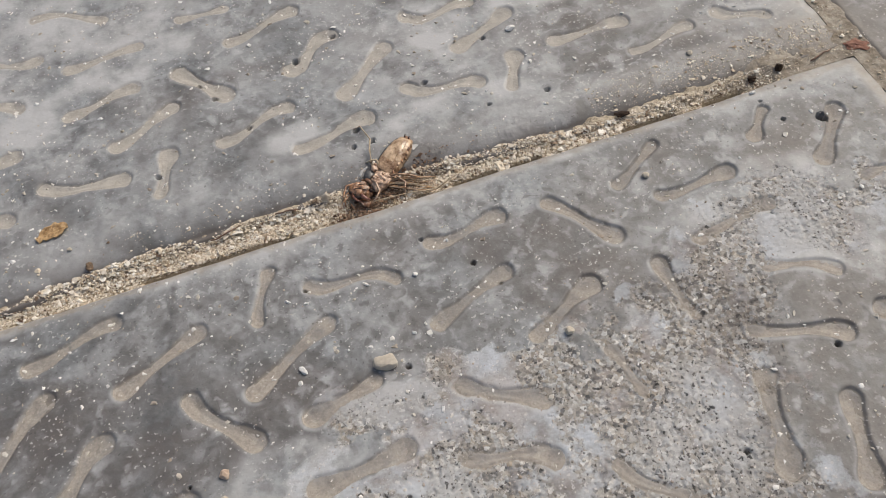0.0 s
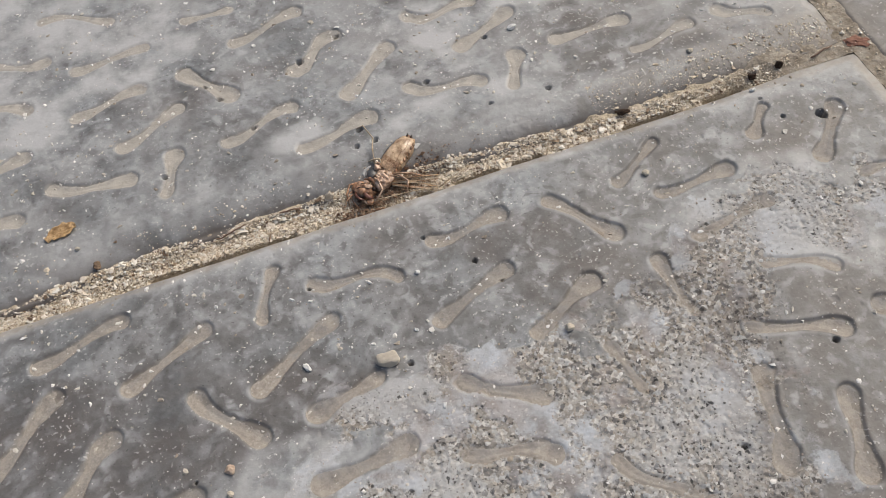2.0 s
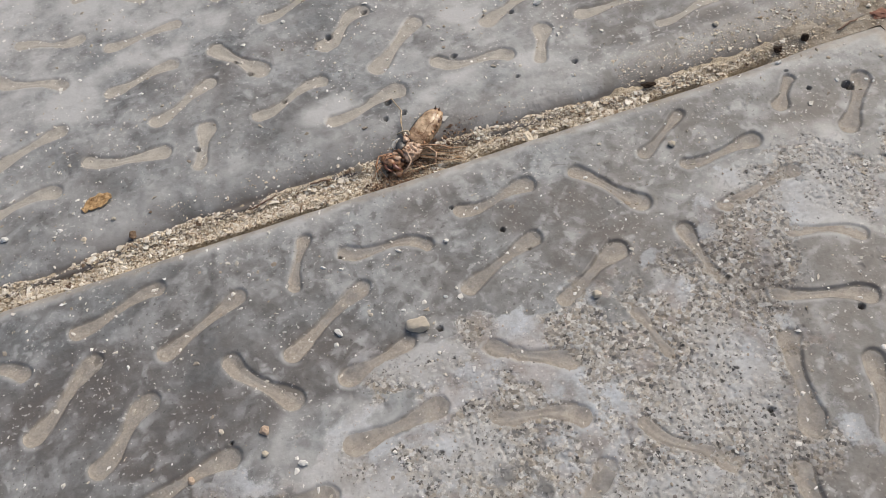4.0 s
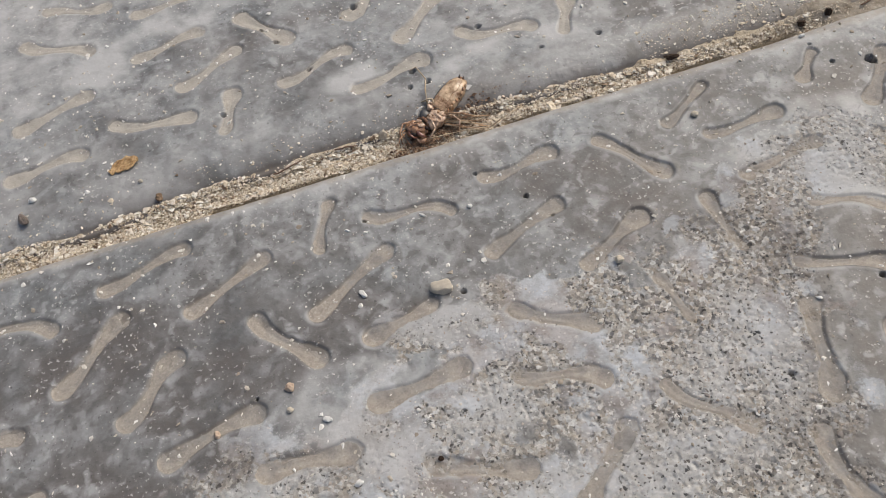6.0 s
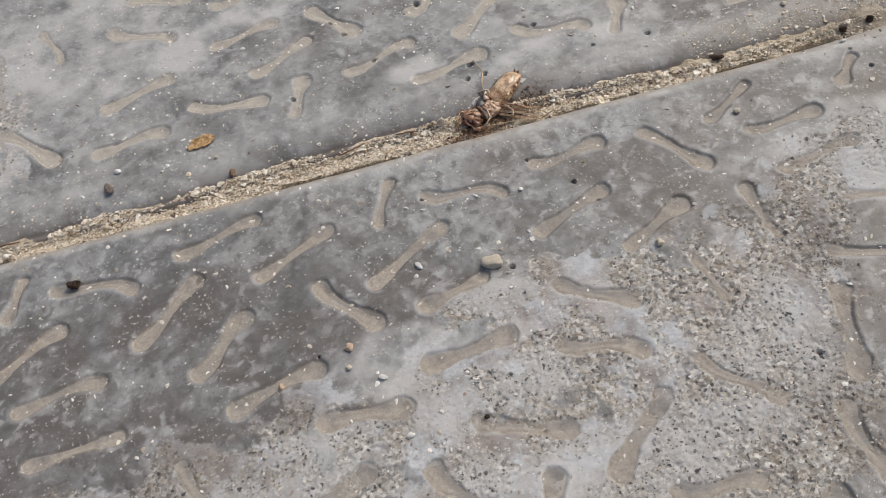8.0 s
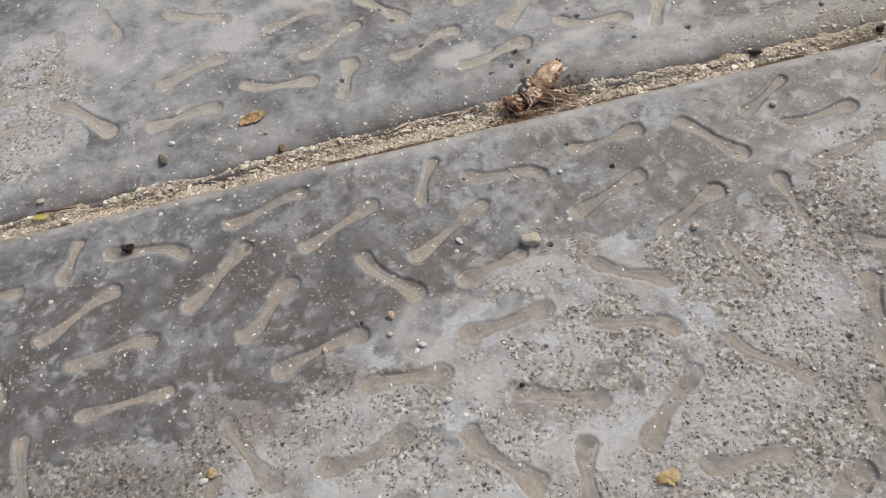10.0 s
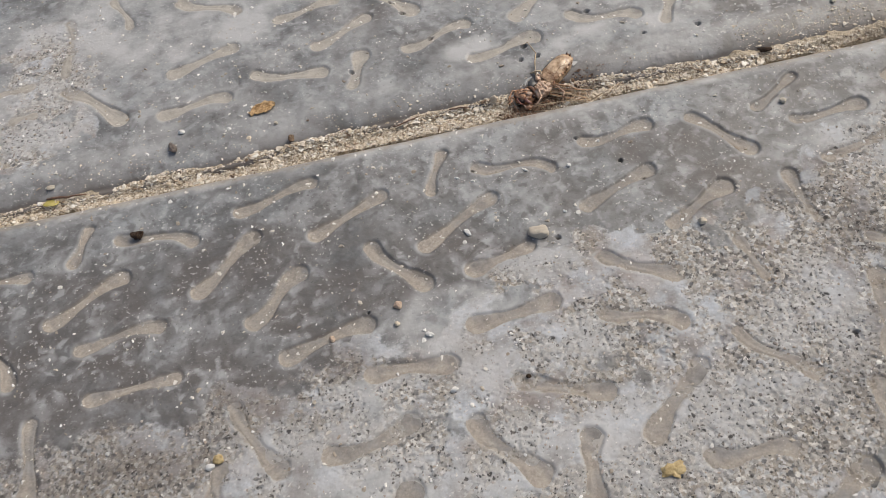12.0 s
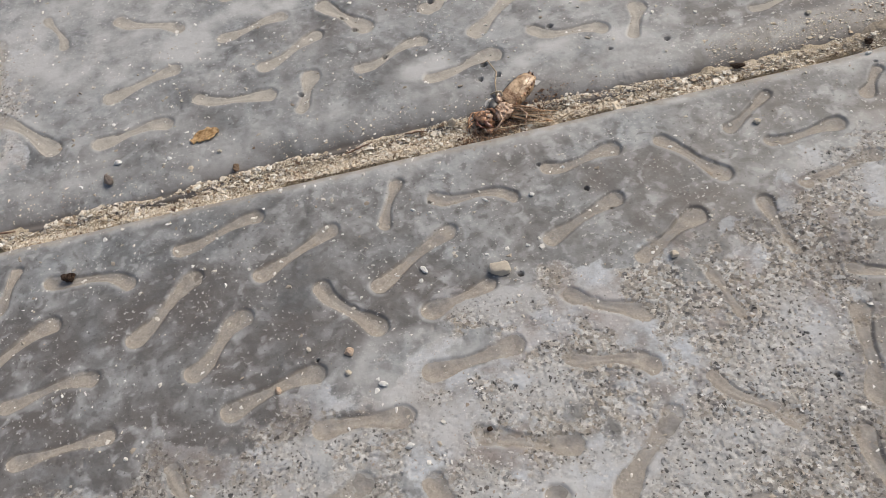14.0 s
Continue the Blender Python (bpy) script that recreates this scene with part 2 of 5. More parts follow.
def patches(table, slab, u, v, soft, grain, seed):
    """0 to 1 inside ragged ellipses."""
    out = np.zeros_like(u)
    ragged = (fbm(u, v, grain, 4, seed) - 0.5) * 1.5
    for s, cu, cv, ru, rv, turn in table:
        if s != slab:
            continue
        c, sn = math.cos(radians(turn)), math.sin(radians(turn))
        x, y = (u - cu) * c + (v - cv) * sn, -(u - cu) * sn + (v - cv) * c
        d = np.sqrt((x / ru) ** 2 + (y / rv) ** 2) + ragged
        out = np.maximum(out, 1 - step(1 - soft, 1 + soft, d))
    return out


def groove_radius(s, ra, rb):
    neck = 0.53 * (ra + rb) / 2
    lobe_a, lobe_b = np.exp(-((s / 0.28) ** 2)), np.exp(-(((1 - s) / 0.28) ** 2))
    return neck + (ra - neck) * lobe_a + (rb - neck) * lobe_b


def groove_distance(g, u, v):
    """Signed distance in mm to the outline of a groove (minus inside)."""
    _, ua, va, ub, vb, bow, ra, rb, _ = g
    du, dv = ub - ua, vb - va
    ln = math.hypot(du, dv)
    du, dv = du / ln, dv / ln
    x, y = (u - ua) * du + (v - va) * dv, -(u - ua) * dv + (v - va) * du
    s = np.clip(x / ln, 0, 1)
    y = y - bend(bow, s)
    over = np.maximum(np.maximum(-x, x - ln), 0)
    return np.sqrt(over ** 2 + y ** 2) - groove_radius(s, ra, rb)


def groove_lit_side(g, u, v):
    """How far a spot lies towards the groove side whose wall faces the sun."""
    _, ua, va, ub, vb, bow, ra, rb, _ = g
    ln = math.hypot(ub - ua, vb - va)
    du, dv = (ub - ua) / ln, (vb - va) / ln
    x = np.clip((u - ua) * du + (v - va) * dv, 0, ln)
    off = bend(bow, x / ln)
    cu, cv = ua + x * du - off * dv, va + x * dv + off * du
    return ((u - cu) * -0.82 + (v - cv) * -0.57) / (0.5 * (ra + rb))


def joint_width(u):
    """Width of the long joint in mm: widest near the insect."""
    return 14.0 - 4.2 * step(30, -100, u) - 5.6 * step(70, 195, u)


def relief(slab, u, v):
    """Height in mm and the masks worn, dust, pale, grime of a slab's upper face."""
    z = (fbm(u, v, 45, 3, 5) - 0.5) * 0.7 + (fbm(u, v, 7, 3, 11) - 0.5) * 0.14
    worn = patches(WORN, slab, u, v, 0.26, 13, 31)
    pale = patches(PALE, slab, u, v, 0.45, 16, 47) * (1.2 if slab == FAR else 1.0)
    stain = patches(STAIN, slab, u, v, 0.5, 18, 63)
    dust = np.zeros_like(u)
    wob = (fbm(u, v, 3.2, 2, 71) - 0.5) * 0.9
    inside = np.zeros_like(u)
    cut = np.zeros_like(u)
    for g in GROOVES:
        if g[0] != slab:
            continue
        lo_u, hi_u = min(g[1], g[3]) - 9, max(g[1], g[3]) + 9
        lo_v, hi_v = min(g[2], g[4]) - 9, max(g[2], g[4]) + 9
        m = (u > lo_u) & (u < hi_u) & (v > lo_v) & (v < hi_v)
        if not m.any():
            continue
        d = groove_distance(g, u[m], v[m]) + wob[m] * (0.7 + 1.3 * worn[m])
        k = 1 - step(-0.70, 0.22, d)
        bowl = step(-0.6, -3.6, d)
        lip = np.exp(-(((d - 0.9) / 0.8) ** 2)) * 0.12
        cut[m] = np.maximum(cut[m], ((0.62 if slab == FAR else 0.80) * k + 0.36 * bowl) * g[8] * (1 - 0.12 * worn[m]))
        z[m] += lip * g[8]
        inside[m] = np.maximum(inside[m], k)
        lit = 0.5 + 0.5 * np.clip(groove_lit_side(g, u[m], v[m]), -1, 1)
        # highlight painted on the rim's lit side
        pale[m] = np.maximum(pale[m], 0.65 * np.exp(-(((d - 0.6) / 0.8) ** 2)) * step(0.45, 0.95, lit))
        # groove dust, coloured stronger on the lit side to paint its light
        dust[m] = np.maximum(dust[m], (1 - step(-0.8, 0.5, d)) * (0.5 + 0.5 * g[8]) * (0.40 + 0.60 * lit))
    # worn skin: lower, with loose grains and pits
    coarse = patches(COARSE, slab, u, v, 0.45, 12, 105) * (0.25 + 0.75 * step(0.28, 0.50, fbm(u, v, 14, 4, 99))) + 0.30 * step(0.40, 0.62, fbm(u, v, 9, 3, 101))
    coarse = np.clip(coarse, 0, 1)
    rough = worn * (1 - 0.92 * inside) * (0.10 + 0.90 * coarse)
    pit = step(0.60, 0.68, fbm(u, v, 1.5, 2, 91)) * (0.15 + 0.85 * coarse)
    agg = fbm(u, v, 1.25, 1, 97) - 0.5
    z = z - worn * 0.15 - rough * (0.10 - 0.34 * agg + 0.46 * pit)
    z = z - (1 - worn) * step(0.80, 0.9, vnoise(u / 1.5, v / 1.5, 55)) * step(0.55, 0.75, fbm(u, v, 16, 2, 57)) * 0.22
    z = z - cut
    # shade of the deep bug holes, painted in as dark colour
    hole_shade = np.zeros_like(u)
    for s, hu, hv, r, dep in HOLES:
        if s != slab:
            continue
        m = (np.abs(u - hu) < 4 * r) & (np.abs(v - hv) < 4 * r)
        if m.any():
            dd = np.hypot(u[m] - hu, (v[m] - hv) * 1.1) / (1.25 * r) + (fbm(u[m], v[m], 1.2, 2, 13) - 0.5) * 0.5
            z[m] -= 2.4 * dep * (1 - step(0.78, 1.04, dd))
            hole_shade[m] = np.maximum(hole_shade[m], 1 - step(0.7, 0.95, dd))
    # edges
    grime_and_shade = np.zeros_like(u)
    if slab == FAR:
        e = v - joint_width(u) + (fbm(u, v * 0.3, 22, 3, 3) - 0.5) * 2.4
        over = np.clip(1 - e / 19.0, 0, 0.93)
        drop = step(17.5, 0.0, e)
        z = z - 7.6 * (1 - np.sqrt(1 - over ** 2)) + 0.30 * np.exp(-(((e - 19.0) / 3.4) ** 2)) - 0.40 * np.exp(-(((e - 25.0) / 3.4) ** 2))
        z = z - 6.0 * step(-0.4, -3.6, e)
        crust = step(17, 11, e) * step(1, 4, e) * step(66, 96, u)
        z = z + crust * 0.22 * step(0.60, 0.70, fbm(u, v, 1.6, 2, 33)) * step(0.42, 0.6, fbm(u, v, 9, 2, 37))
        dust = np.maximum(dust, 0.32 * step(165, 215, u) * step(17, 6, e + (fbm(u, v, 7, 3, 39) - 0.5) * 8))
        # patchy brown, darker towards the joint, darkest in a narrow line at the foot
        grime_and_shade = step(12, 2, e) * (0.20 + 0.9 * (fbm(u, v, 14, 4, 21) - 0.34) + 0.36 * step(90, 190, u)) + 0.22 * step(150, 215, u) * step(19, 10, e) * step(0.35, 0.6, fbm(u, v, 10, 4, 27)) + 0.9 * step(4.0, 0.5, e + (fbm(u, v, 5, 3, 25) - 0.5) * 3) + 0.5 * np.exp(-((u - 100) / 16) ** 2 - ((e - 6) / 6) ** 2)
        pale = np.maximum(pale, 0.5 * step(0.40, 0.58, fbm(u, v, 30, 6, 45)))
        # highlight painted along the crest of the rounded edge
        pale = np.maximum(pale, (0.55 + 0.5 * fbm(u, v, 24, 3, 49)) * np.exp(-(((e - 15.5) / 4.5) ** 2)) * (1 - 0.5 * step(110, 190, u)))
        side = 274.0 - u + (fbm(u, v, 9, 3, 23) - 0.5) * 2.0
        z = z - 0.5 * step(5, 0, side) ** 1.3
        pale = np.maximum(pale, 1.6 * step(4.5, 2.0, side) * step(22, 30, v))
        z = z + 7.2 * step(215, 264, u) * (1 - np.sqrt(1 - over ** 2))
        dust = np.maximum(dust, 0.6 * step(32, 8, np.hypot(u - 271, (v - 14) * 1.1)))
        dust = np.maximum(dust, 0.4 * step(150, 215, u) * step(20, 8, e) * step(0.36, 0.54, fbm(u, v, 11, 5, 35)))
        dust = np.maximum(dust, 0.5 * step(9, 1, side))
    elif slab == NEAR:
        e = -v + (fbm(u, v * 0.3, 18, 3, 7) - 0.5) * 0.8
        flush = 1 - 0.85 * step(210, 250, u)     # silted up towards the crossing
        z = z - (0.9 * step(4.0, 0.6, e) + 2.2 * step(1.2, -0.4, e)) * flush
        dust = np.maximum(dust, 0.75 * step(5.0, 2.4, e + (fbm(u, v, 5, 3, 41) - 0.5) * 3))
        pale = np.maximum(pale, 1.1 * step(7.5, 3.0, e + (fbm(u, v, 4, 4, 77) - 0.5) * 3.2))
        pale = np.maximum(pale, 0.75 * step(13, 3, e) * step(0.38, 0.6, fbm(u, v, 30, 3, 43)))
        side = 274.0 - u + (fbm(u, v, 9, 3, 23) - 0.5) * 1.4
        z = z - 0.3 * step(4.0, 0.6, side) - 0.3 * step(1.2, -0.4, side)
        dust = np.maximum(dust, 0.8 * step(6.5, 2.0, side))
        pale = np.maximum(pale, 0.9 * step(7.0, 3.0, side + (fbm(u, v, 4, 3, 79) - 0.5) * 3.2))
    else:
        side = u - 281.5 + (fbm(u, v, 9, 3, 29) - 0.5) * 2.0
        z = z - 1.6 * step(4, 0, side) ** 1.4
        grime_and_shade = 0.7 * step(14, 0, side)
        dust = np.maximum(dust, 0.4 * step(6, 1, side + (fbm(u, v, 6, 3, 51) - 0.5) * 6))
        stain = np.maximum(stain, 0.95)
    grime_and_shade = np.maximum(grime_and_shade, hole_shade)
    return z, np.clip(worn, 0, 1), np.clip(dust, 0, 1), np.clip(pale, 0, 3), np.clip(grime_and_shade, 0, 1), np.clip(stain, 0, 1), coarse


# ---- node materials ----
def shader(name, rough=0.6, metal=0.0):
    m = bpy.data.materials.new(name)
    m.use_nodes = True
    nt = m.node_tree
    b = nt.nodes["Principled BSDF"]
    b.inputs["Roughness"].default_value = rough
    b.inputs["Metallic"].default_value = metal
    return m, nt, b


def tex(nt, kind, scale, detail=4.0, space="Object", rough=0.55):
    c = nt.nodes.new("ShaderNodeTexCoord")
    n = nt.nodes.new(kind)
    n.inputs["Scale"].default_value = scale
    if kind == "ShaderNodeTexNoise":
        n.inputs["Detail"].default_value = detail
        n.inputs["Roughness"].default_value = rough
    nt.links.new(c.outputs[space], n.inputs["Vector"])
    return n


def ramp(nt, src, stops):
    r = nt.nodes.new("ShaderNodeValToRGB")
    e = r.color_ramp.elements
    while len(e) < len(stops):
        e.new(0.5)
    for el, (p, col) in zip(e, stops):
        el.position = p
        el.color = (*col, 1) if len(col) == 3 else col
    nt.links.new(src, r.inputs[0])
    return r.outputs[0]


def grey(x):
    return (x, x, x)


def mix(nt, fac, a, b, mode="MIX"):
    n = nt.nodes.new("ShaderNodeMix")
    n.data_type = "RGBA"
    n.blend_type = mode
    for sock, val in ((n.inputs[0], fac), (n.inputs[6], a), (n.inputs[7], b)):
        if isinstance(val, (int, float)):
            sock.default_value = val
        elif isinstance(val, tuple):
            sock.default_value = (*val, 1)
        else:
            nt.links.new(val, sock)
    return n.outputs[2]


def mathn(nt, op, a, b=0.0):
    n = nt.nodes.new("ShaderNodeMath")
    n.operation = op
    for sock, val in zip(n.inputs, (a, b)):
        if isinstance(val, (int, float)):
            sock.default_value = val
        else:
            nt.links.new(val, sock)
    return n.outputs[0]


def bump(nt, b, height, strength, dist, after=None):
    n = nt.nodes.new("ShaderNodeBump")
    n.inputs["Strength"].default_value = strength
    n.inputs["Distance"].default_value = dist
    nt.links.new(height, n.inputs["Height"])
    if after:
        nt.links.new(after, n.inputs["Normal"])
    nt.links.new(n.outputs[0], b.inputs["Normal"])
    return n.outputs[0]


def attribute(nt, name):
    n = nt.nodes.new("ShaderNodeAttribute")
    n.attribute_name = name
    return n.outputs["Fac"]


def cells(nt, scale, warp=1.2):
    """Bent cell texture: (distance to the cell's middle, first and second random of the cell)."""
    pv = tex(nt, "ShaderNodeTexVoronoi", scale)
    turn = nt.nodes.new("ShaderNodeVectorMath")
    turn.operation = "MULTIPLY_ADD"
    nt.links.new(tex(nt, "ShaderNodeTexNoise", scale * 0.8, 4, rough=0.7).outputs["Color"], turn.inputs[0])
    turn.inputs[1].default_value = (warp / scale,) * 3
    nt.links.new(pv.inputs["Vector"].links[0].from_socket, turn.inputs[2])
    nt.links.new(turn.outputs[0], pv.inputs["Vector"])
    sep = nt.nodes.new("ShaderNodeSeparateColor")
    nt.links.new(pv.outputs["Color"], sep.inputs[0])
    return pv.outputs["Distance"], sep.outputs[0], sep.outputs[1]


def make_concrete():
    m, nt, b = shader("grey_cement", 0.55)
    worn, coarse, stain_a = attribute(nt, "worn"), attribute(nt, "coarse"), attribute(nt, "stain")
    # cement skin: soft grey clouds at two scales
    blotch = tex(nt, "ShaderNodeTexNoise", 26, 6, rough=0.62).outputs[0]
    skin = ramp(nt, blotch, [(0.32, (0.105, 0.107, 0.108)), (0.44, (0.164, 0.170, 0.173)), (0.55, (0.226, 0.237, 0.242)), (0.68, (0.335, 0.352, 0.362))])
    cloud = tex(nt, "ShaderNodeTexNoise", 85, 4, rough=0.55)
    cloud.inputs["Distortion"].default_value = 0.6
    skin = mix(nt, 0.62, skin, ramp(nt, cloud.outputs[0], [(0.34, grey(0.30)), (0.46, grey(0.46)), (0.55, grey(0.54)), (0.66, grey(0.74))]), "OVERLAY")
    wisp = tex(nt, "ShaderNodeTexNoise", 42, 7, rough=0.6)
    wisp.inputs["Distortion"].default_value = 1.4
    skin = mix(nt, ramp(nt, wisp.outputs[0], [(0.53, grey(0.0)), (0.64, grey(0.55))]), skin, (0.40, 0.415, 0.428))
    skin = mix(nt, ramp(nt, wisp.outputs[0], [(0.34, grey(0.55)), (0.44, grey(0.0))]), skin, (0.135, 0.130, 0.126))
    fine = tex(nt, "ShaderNodeTexNoise", 380, 4, rough=0.65).outputs[0]
    skin = mix(nt, 0.45, skin, ramp(nt, fine, [(0.30, grey(0.30)), (0.5, grey(0.5)), (0.70, grey(0.72))]), "OVERLAY")
    brown = tex(nt, "ShaderNodeTexNoise", 19, 5, rough=0.6).outputs[0]
    skin = mix(nt, ramp(nt, brown, [(0.42, grey(0.0)), (0.66, grey(0.5))]), skin, (0.190, 0.170, 0.155))
    stain = mathn(nt, "MULTIPLY", stain_a, ramp(nt, tex(nt, "ShaderNodeTexNoise", 55, 7, rough=0.68).outputs[0], [(0.36, grey(0.18)), (0.56, grey(0.9))]))
    skin = mix(nt, stain, skin, (0.122, 0.109, 0.101))
    # rubbed light spots of a few millimetres, singly and in swarms
    where = ramp(nt, tex(nt, "ShaderNodeTexNoise", 34, 3).outputs[0], [(0.40, grey(0.15)), (0.56, grey(1.0))])
    for scale, lo, hi, most in ((95, 0.54, 0.66, 0.62), (210, 0.56, 0.67, 0.66)):
        dot = tex(nt, "ShaderNodeTexNoise", scale, 3, rough=0.45)
        dot.inputs["Distortion"].default_value = 0.3
        skin = mix(nt, mathn(nt, "MULTIPLY", where, ramp(nt, dot.outputs[0], [(lo, grey(0.0)), (hi, grey(most))])), skin, (0.42, 0.425, 0.428))
        skin = mix(nt, ramp(nt, dot.outputs[0], [(0.34, grey(0.6)), (0.42, grey(0.0))]), skin, (0.105, 0.100, 0.097))
    # tiny pale mineral specks and dark pinholes
    tiny = tex(nt, "ShaderNodeTexNoise", 700, 2, rough=0.5).outputs[0]
    drift = ramp(nt, tex(nt, "ShaderNodeTexNoise", 55, 4).outputs[0], [(0.45, grey(0.05)), (0.60, grey(1.0))])
    skin = mix(nt, mathn(nt, "MULTIPLY", drift, ramp(nt, tiny, [(0.62, grey(0.0)), (0.67, grey(0.8))])), skin, (0.56, 0.55, 0.53))
    skin = mix(nt, ramp(nt, tiny, [(0.29, grey(0.75)), (0.33, grey(0.0))]), skin, (0.08, 0.077, 0.074))
    # where the skin is gone: pale smooth paste, with fields of bare sand grains
    paste = ramp(nt, tex(nt, "ShaderNodeTexNoise", 60, 6, rough=0.66).outputs[0],
                 [(0.35, (0.225, 0.208, 0.196)), (0.44, (0.326, 0.318, 0.316)), (0.51, (0.425, 0.441, 0.460)), (0.61, (0.525, 0.556, 0.590))])
    paste = mix(nt, 0.4, paste, ramp(nt, fine, [(0.3, grey(0.32)), (0.7, grey(0.70))]), "OVERLAY")
    pink = ramp(nt, tex(nt, "ShaderNodeTexNoise", 42, 5).outputs[0], [(0.47, grey(0.0)), (0.62, grey(0.5))])
    paste = mix(nt, pink, paste, (0.400, 0.338, 0.300))
    d1, g1, g2 = cells(nt, 760, 1.3)
    stone = ramp(nt, g1, [(0.0, (0.09, 0.088, 0.09)), (0.14, (0.21, 0.196, 0.178)), (0.34, (0.335, 0.309, 0.270)), (0.58, (0.425, 0.400, 0.360)), (0.80, (0.47, 0.478, 0.48)), (1.0, (0.74, 0.72, 0.67))])
    stone = mix(nt, ramp(nt, g2, [(0.55, grey(0.0)), (0.95, grey(0.5))]), stone, (0.44, 0.362, 0.268))
    stone = mix(nt, 0.5, stone, ramp(nt, tex(nt, "ShaderNodeTexNoise", 900, 5, rough=0.7).outputs[0], [(0.30, grey(0.18)), (0.5, grey(0.5)), (0.70, grey(0.84))]), "OVERLAY")
    field = mathn(nt, "ADD", tex(nt, "ShaderNodeTexNoise", 52, 7, rough=0.68).outputs[0], mathn(nt, "MULTIPLY", coarse, 0.19))
    pitted = ramp(nt, field, [(0.57, grey(0.0)), (0.64, grey(1.0))])
    cover = mathn(nt, "ADD", mathn(nt, "MULTIPLY", pitted, 0.82), 0.05)
    bare = mix(nt, cover, paste, stone)
    # small sharp pits where sand grains have dropped out, their shade painted in dark
    ragged = mathn(nt, "MULTIPLY", tex(nt, "ShaderNodeTexNoise", 1100, 3).outputs[0], 0.5)
    pits = 0.0
    for scale, least, most, rare in ((330, 0.32, 0.56, 0.66), (560, 0.36, 0.62, 0.60), (960, 0.38, 0.62, 0.58)):
        pd, p1, p2 = cells(nt, scale, 1.5)
        deep = ramp(nt, p2, [(rare, grey(0.0)), (rare + 0.04, grey(least)), (1.0, grey(most))])
        one = ramp(nt, mathn(nt, "SUBTRACT", deep, mathn(nt, "ADD", pd, ragged)), [(0.0, grey(0.0)), (0.05, grey(1.0))])
        pits = mathn(nt, "MAXIMUM", pits, one)
    zone = mathn(nt, "ADD", mathn(nt, "MULTIPLY", pitted, 0.86), 0.16)
    pits = mathn(nt, "MINIMUM", mathn(nt, "MULTIPLY", pits, mathn(nt, "MULTIPLY", zone, worn)), 1.0)
    pit_shade = ramp(nt, tex(nt, "ShaderNodeTexNoise", 300, 3).outputs[0], [(0.40, (0.034, 0.034, 0.037)), (0.60, (0.122, 0.106, 0.097))])
    bright = tex(nt, "ShaderNodeTexNoise", 620, 2, rough=0.5).outputs[0]
    bare = mix(nt, ramp(nt, bright, [(0.63, grey(0.0)), (0.67, grey(0.7))]), bare, (0.64, 0.62, 0.59))
    bare = mix(nt, mathn(nt, "MULTIPLY", stain, 0.58), bare, (0.135, 0.116, 0.104))
    # the worn edge is frayed: grains of skin and paste interlock
    fray = mathn(nt, "ADD", worn, mathn(nt, "MULTIPLY", mathn(nt, "SUBTRACT", tex(nt, "ShaderNodeTexNoise", 210, 5, rough=0.7).outputs[0], 0.5), 1.5))
    fray = ramp(nt, fray, [(0.36, grey(0.0)), (0.62, grey(1.0))])
    col = mix(nt, fray, skin, bare)
    # patchy chalk; the pale mask also holds painted highlights and glare
    chalk = ramp(nt, tex(nt, "ShaderNodeTexNoise", 38, 6, rough=0.6).outputs[0], [(0.36, grey(0.06)), (0.58, grey(0.8))])
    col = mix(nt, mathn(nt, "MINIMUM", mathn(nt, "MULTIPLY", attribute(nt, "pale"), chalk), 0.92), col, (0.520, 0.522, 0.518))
    col = mix(nt, mathn(nt, "MULTIPLY", pits, mathn(nt, "MULTIPLY", fray, 0.86)), col, pit_shade)
    silt = ramp(nt, tex(nt, "ShaderNodeTexNoise", 170, 5, rough=0.65).outputs[0], [(0.32, (0.235, 0.202, 0.162)), (0.58, (0.345, 0.300, 0.245)), (0.74, (0.46, 0.41, 0.345))])
    spread = ramp(nt, tex(nt, "ShaderNodeTexNoise", 300, 4).outputs[0], [(0.34, grey(0.45)), (0.6, grey(0.95))])
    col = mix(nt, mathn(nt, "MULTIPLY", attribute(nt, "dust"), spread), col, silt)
    # brown edge dirt; the same tone paints the shade inside bug holes
    col = mix(nt, mathn(nt, "MULTIPLY", attribute(nt, "grime_and_shade"), 0.8), col, (0.135, 0.112, 0.094))
    nt.links.new(col, b.inputs["Base Color"])
    rr = ramp(nt, fine, [(0.3, grey(0.42)), (0.7, grey(0.58))])
    nt.links.new(mix(nt, fray, rr, (0.8, 0.8, 0.8)), b.inputs["Roughness"])
    b.inputs["Specular IOR Level"].default_value = 0.5
    smooth_h = mix(nt, 0.85, tex(nt, "ShaderNodeTexNoise", 700, 4).outputs[0], (0.5, 0.5, 0.5))
    rough_h = tex(nt, "ShaderNodeTexNoise", 560, 6, rough=0.75).outputs[0]
    rough_h = mix(nt, mathn(nt, "ADD", mathn(nt, "MULTIPLY", cover, 0.6), 0.25), (0.5, 0.5, 0.5), rough_h)
    h = mix(nt, fray, smooth_h, rough_h)
    h = mathn(nt, "SUBTRACT", h, mathn(nt, "MULTIPLY", pits, 1.0))
    bump(nt, b, h, 1.0, 0.0008)
    return m


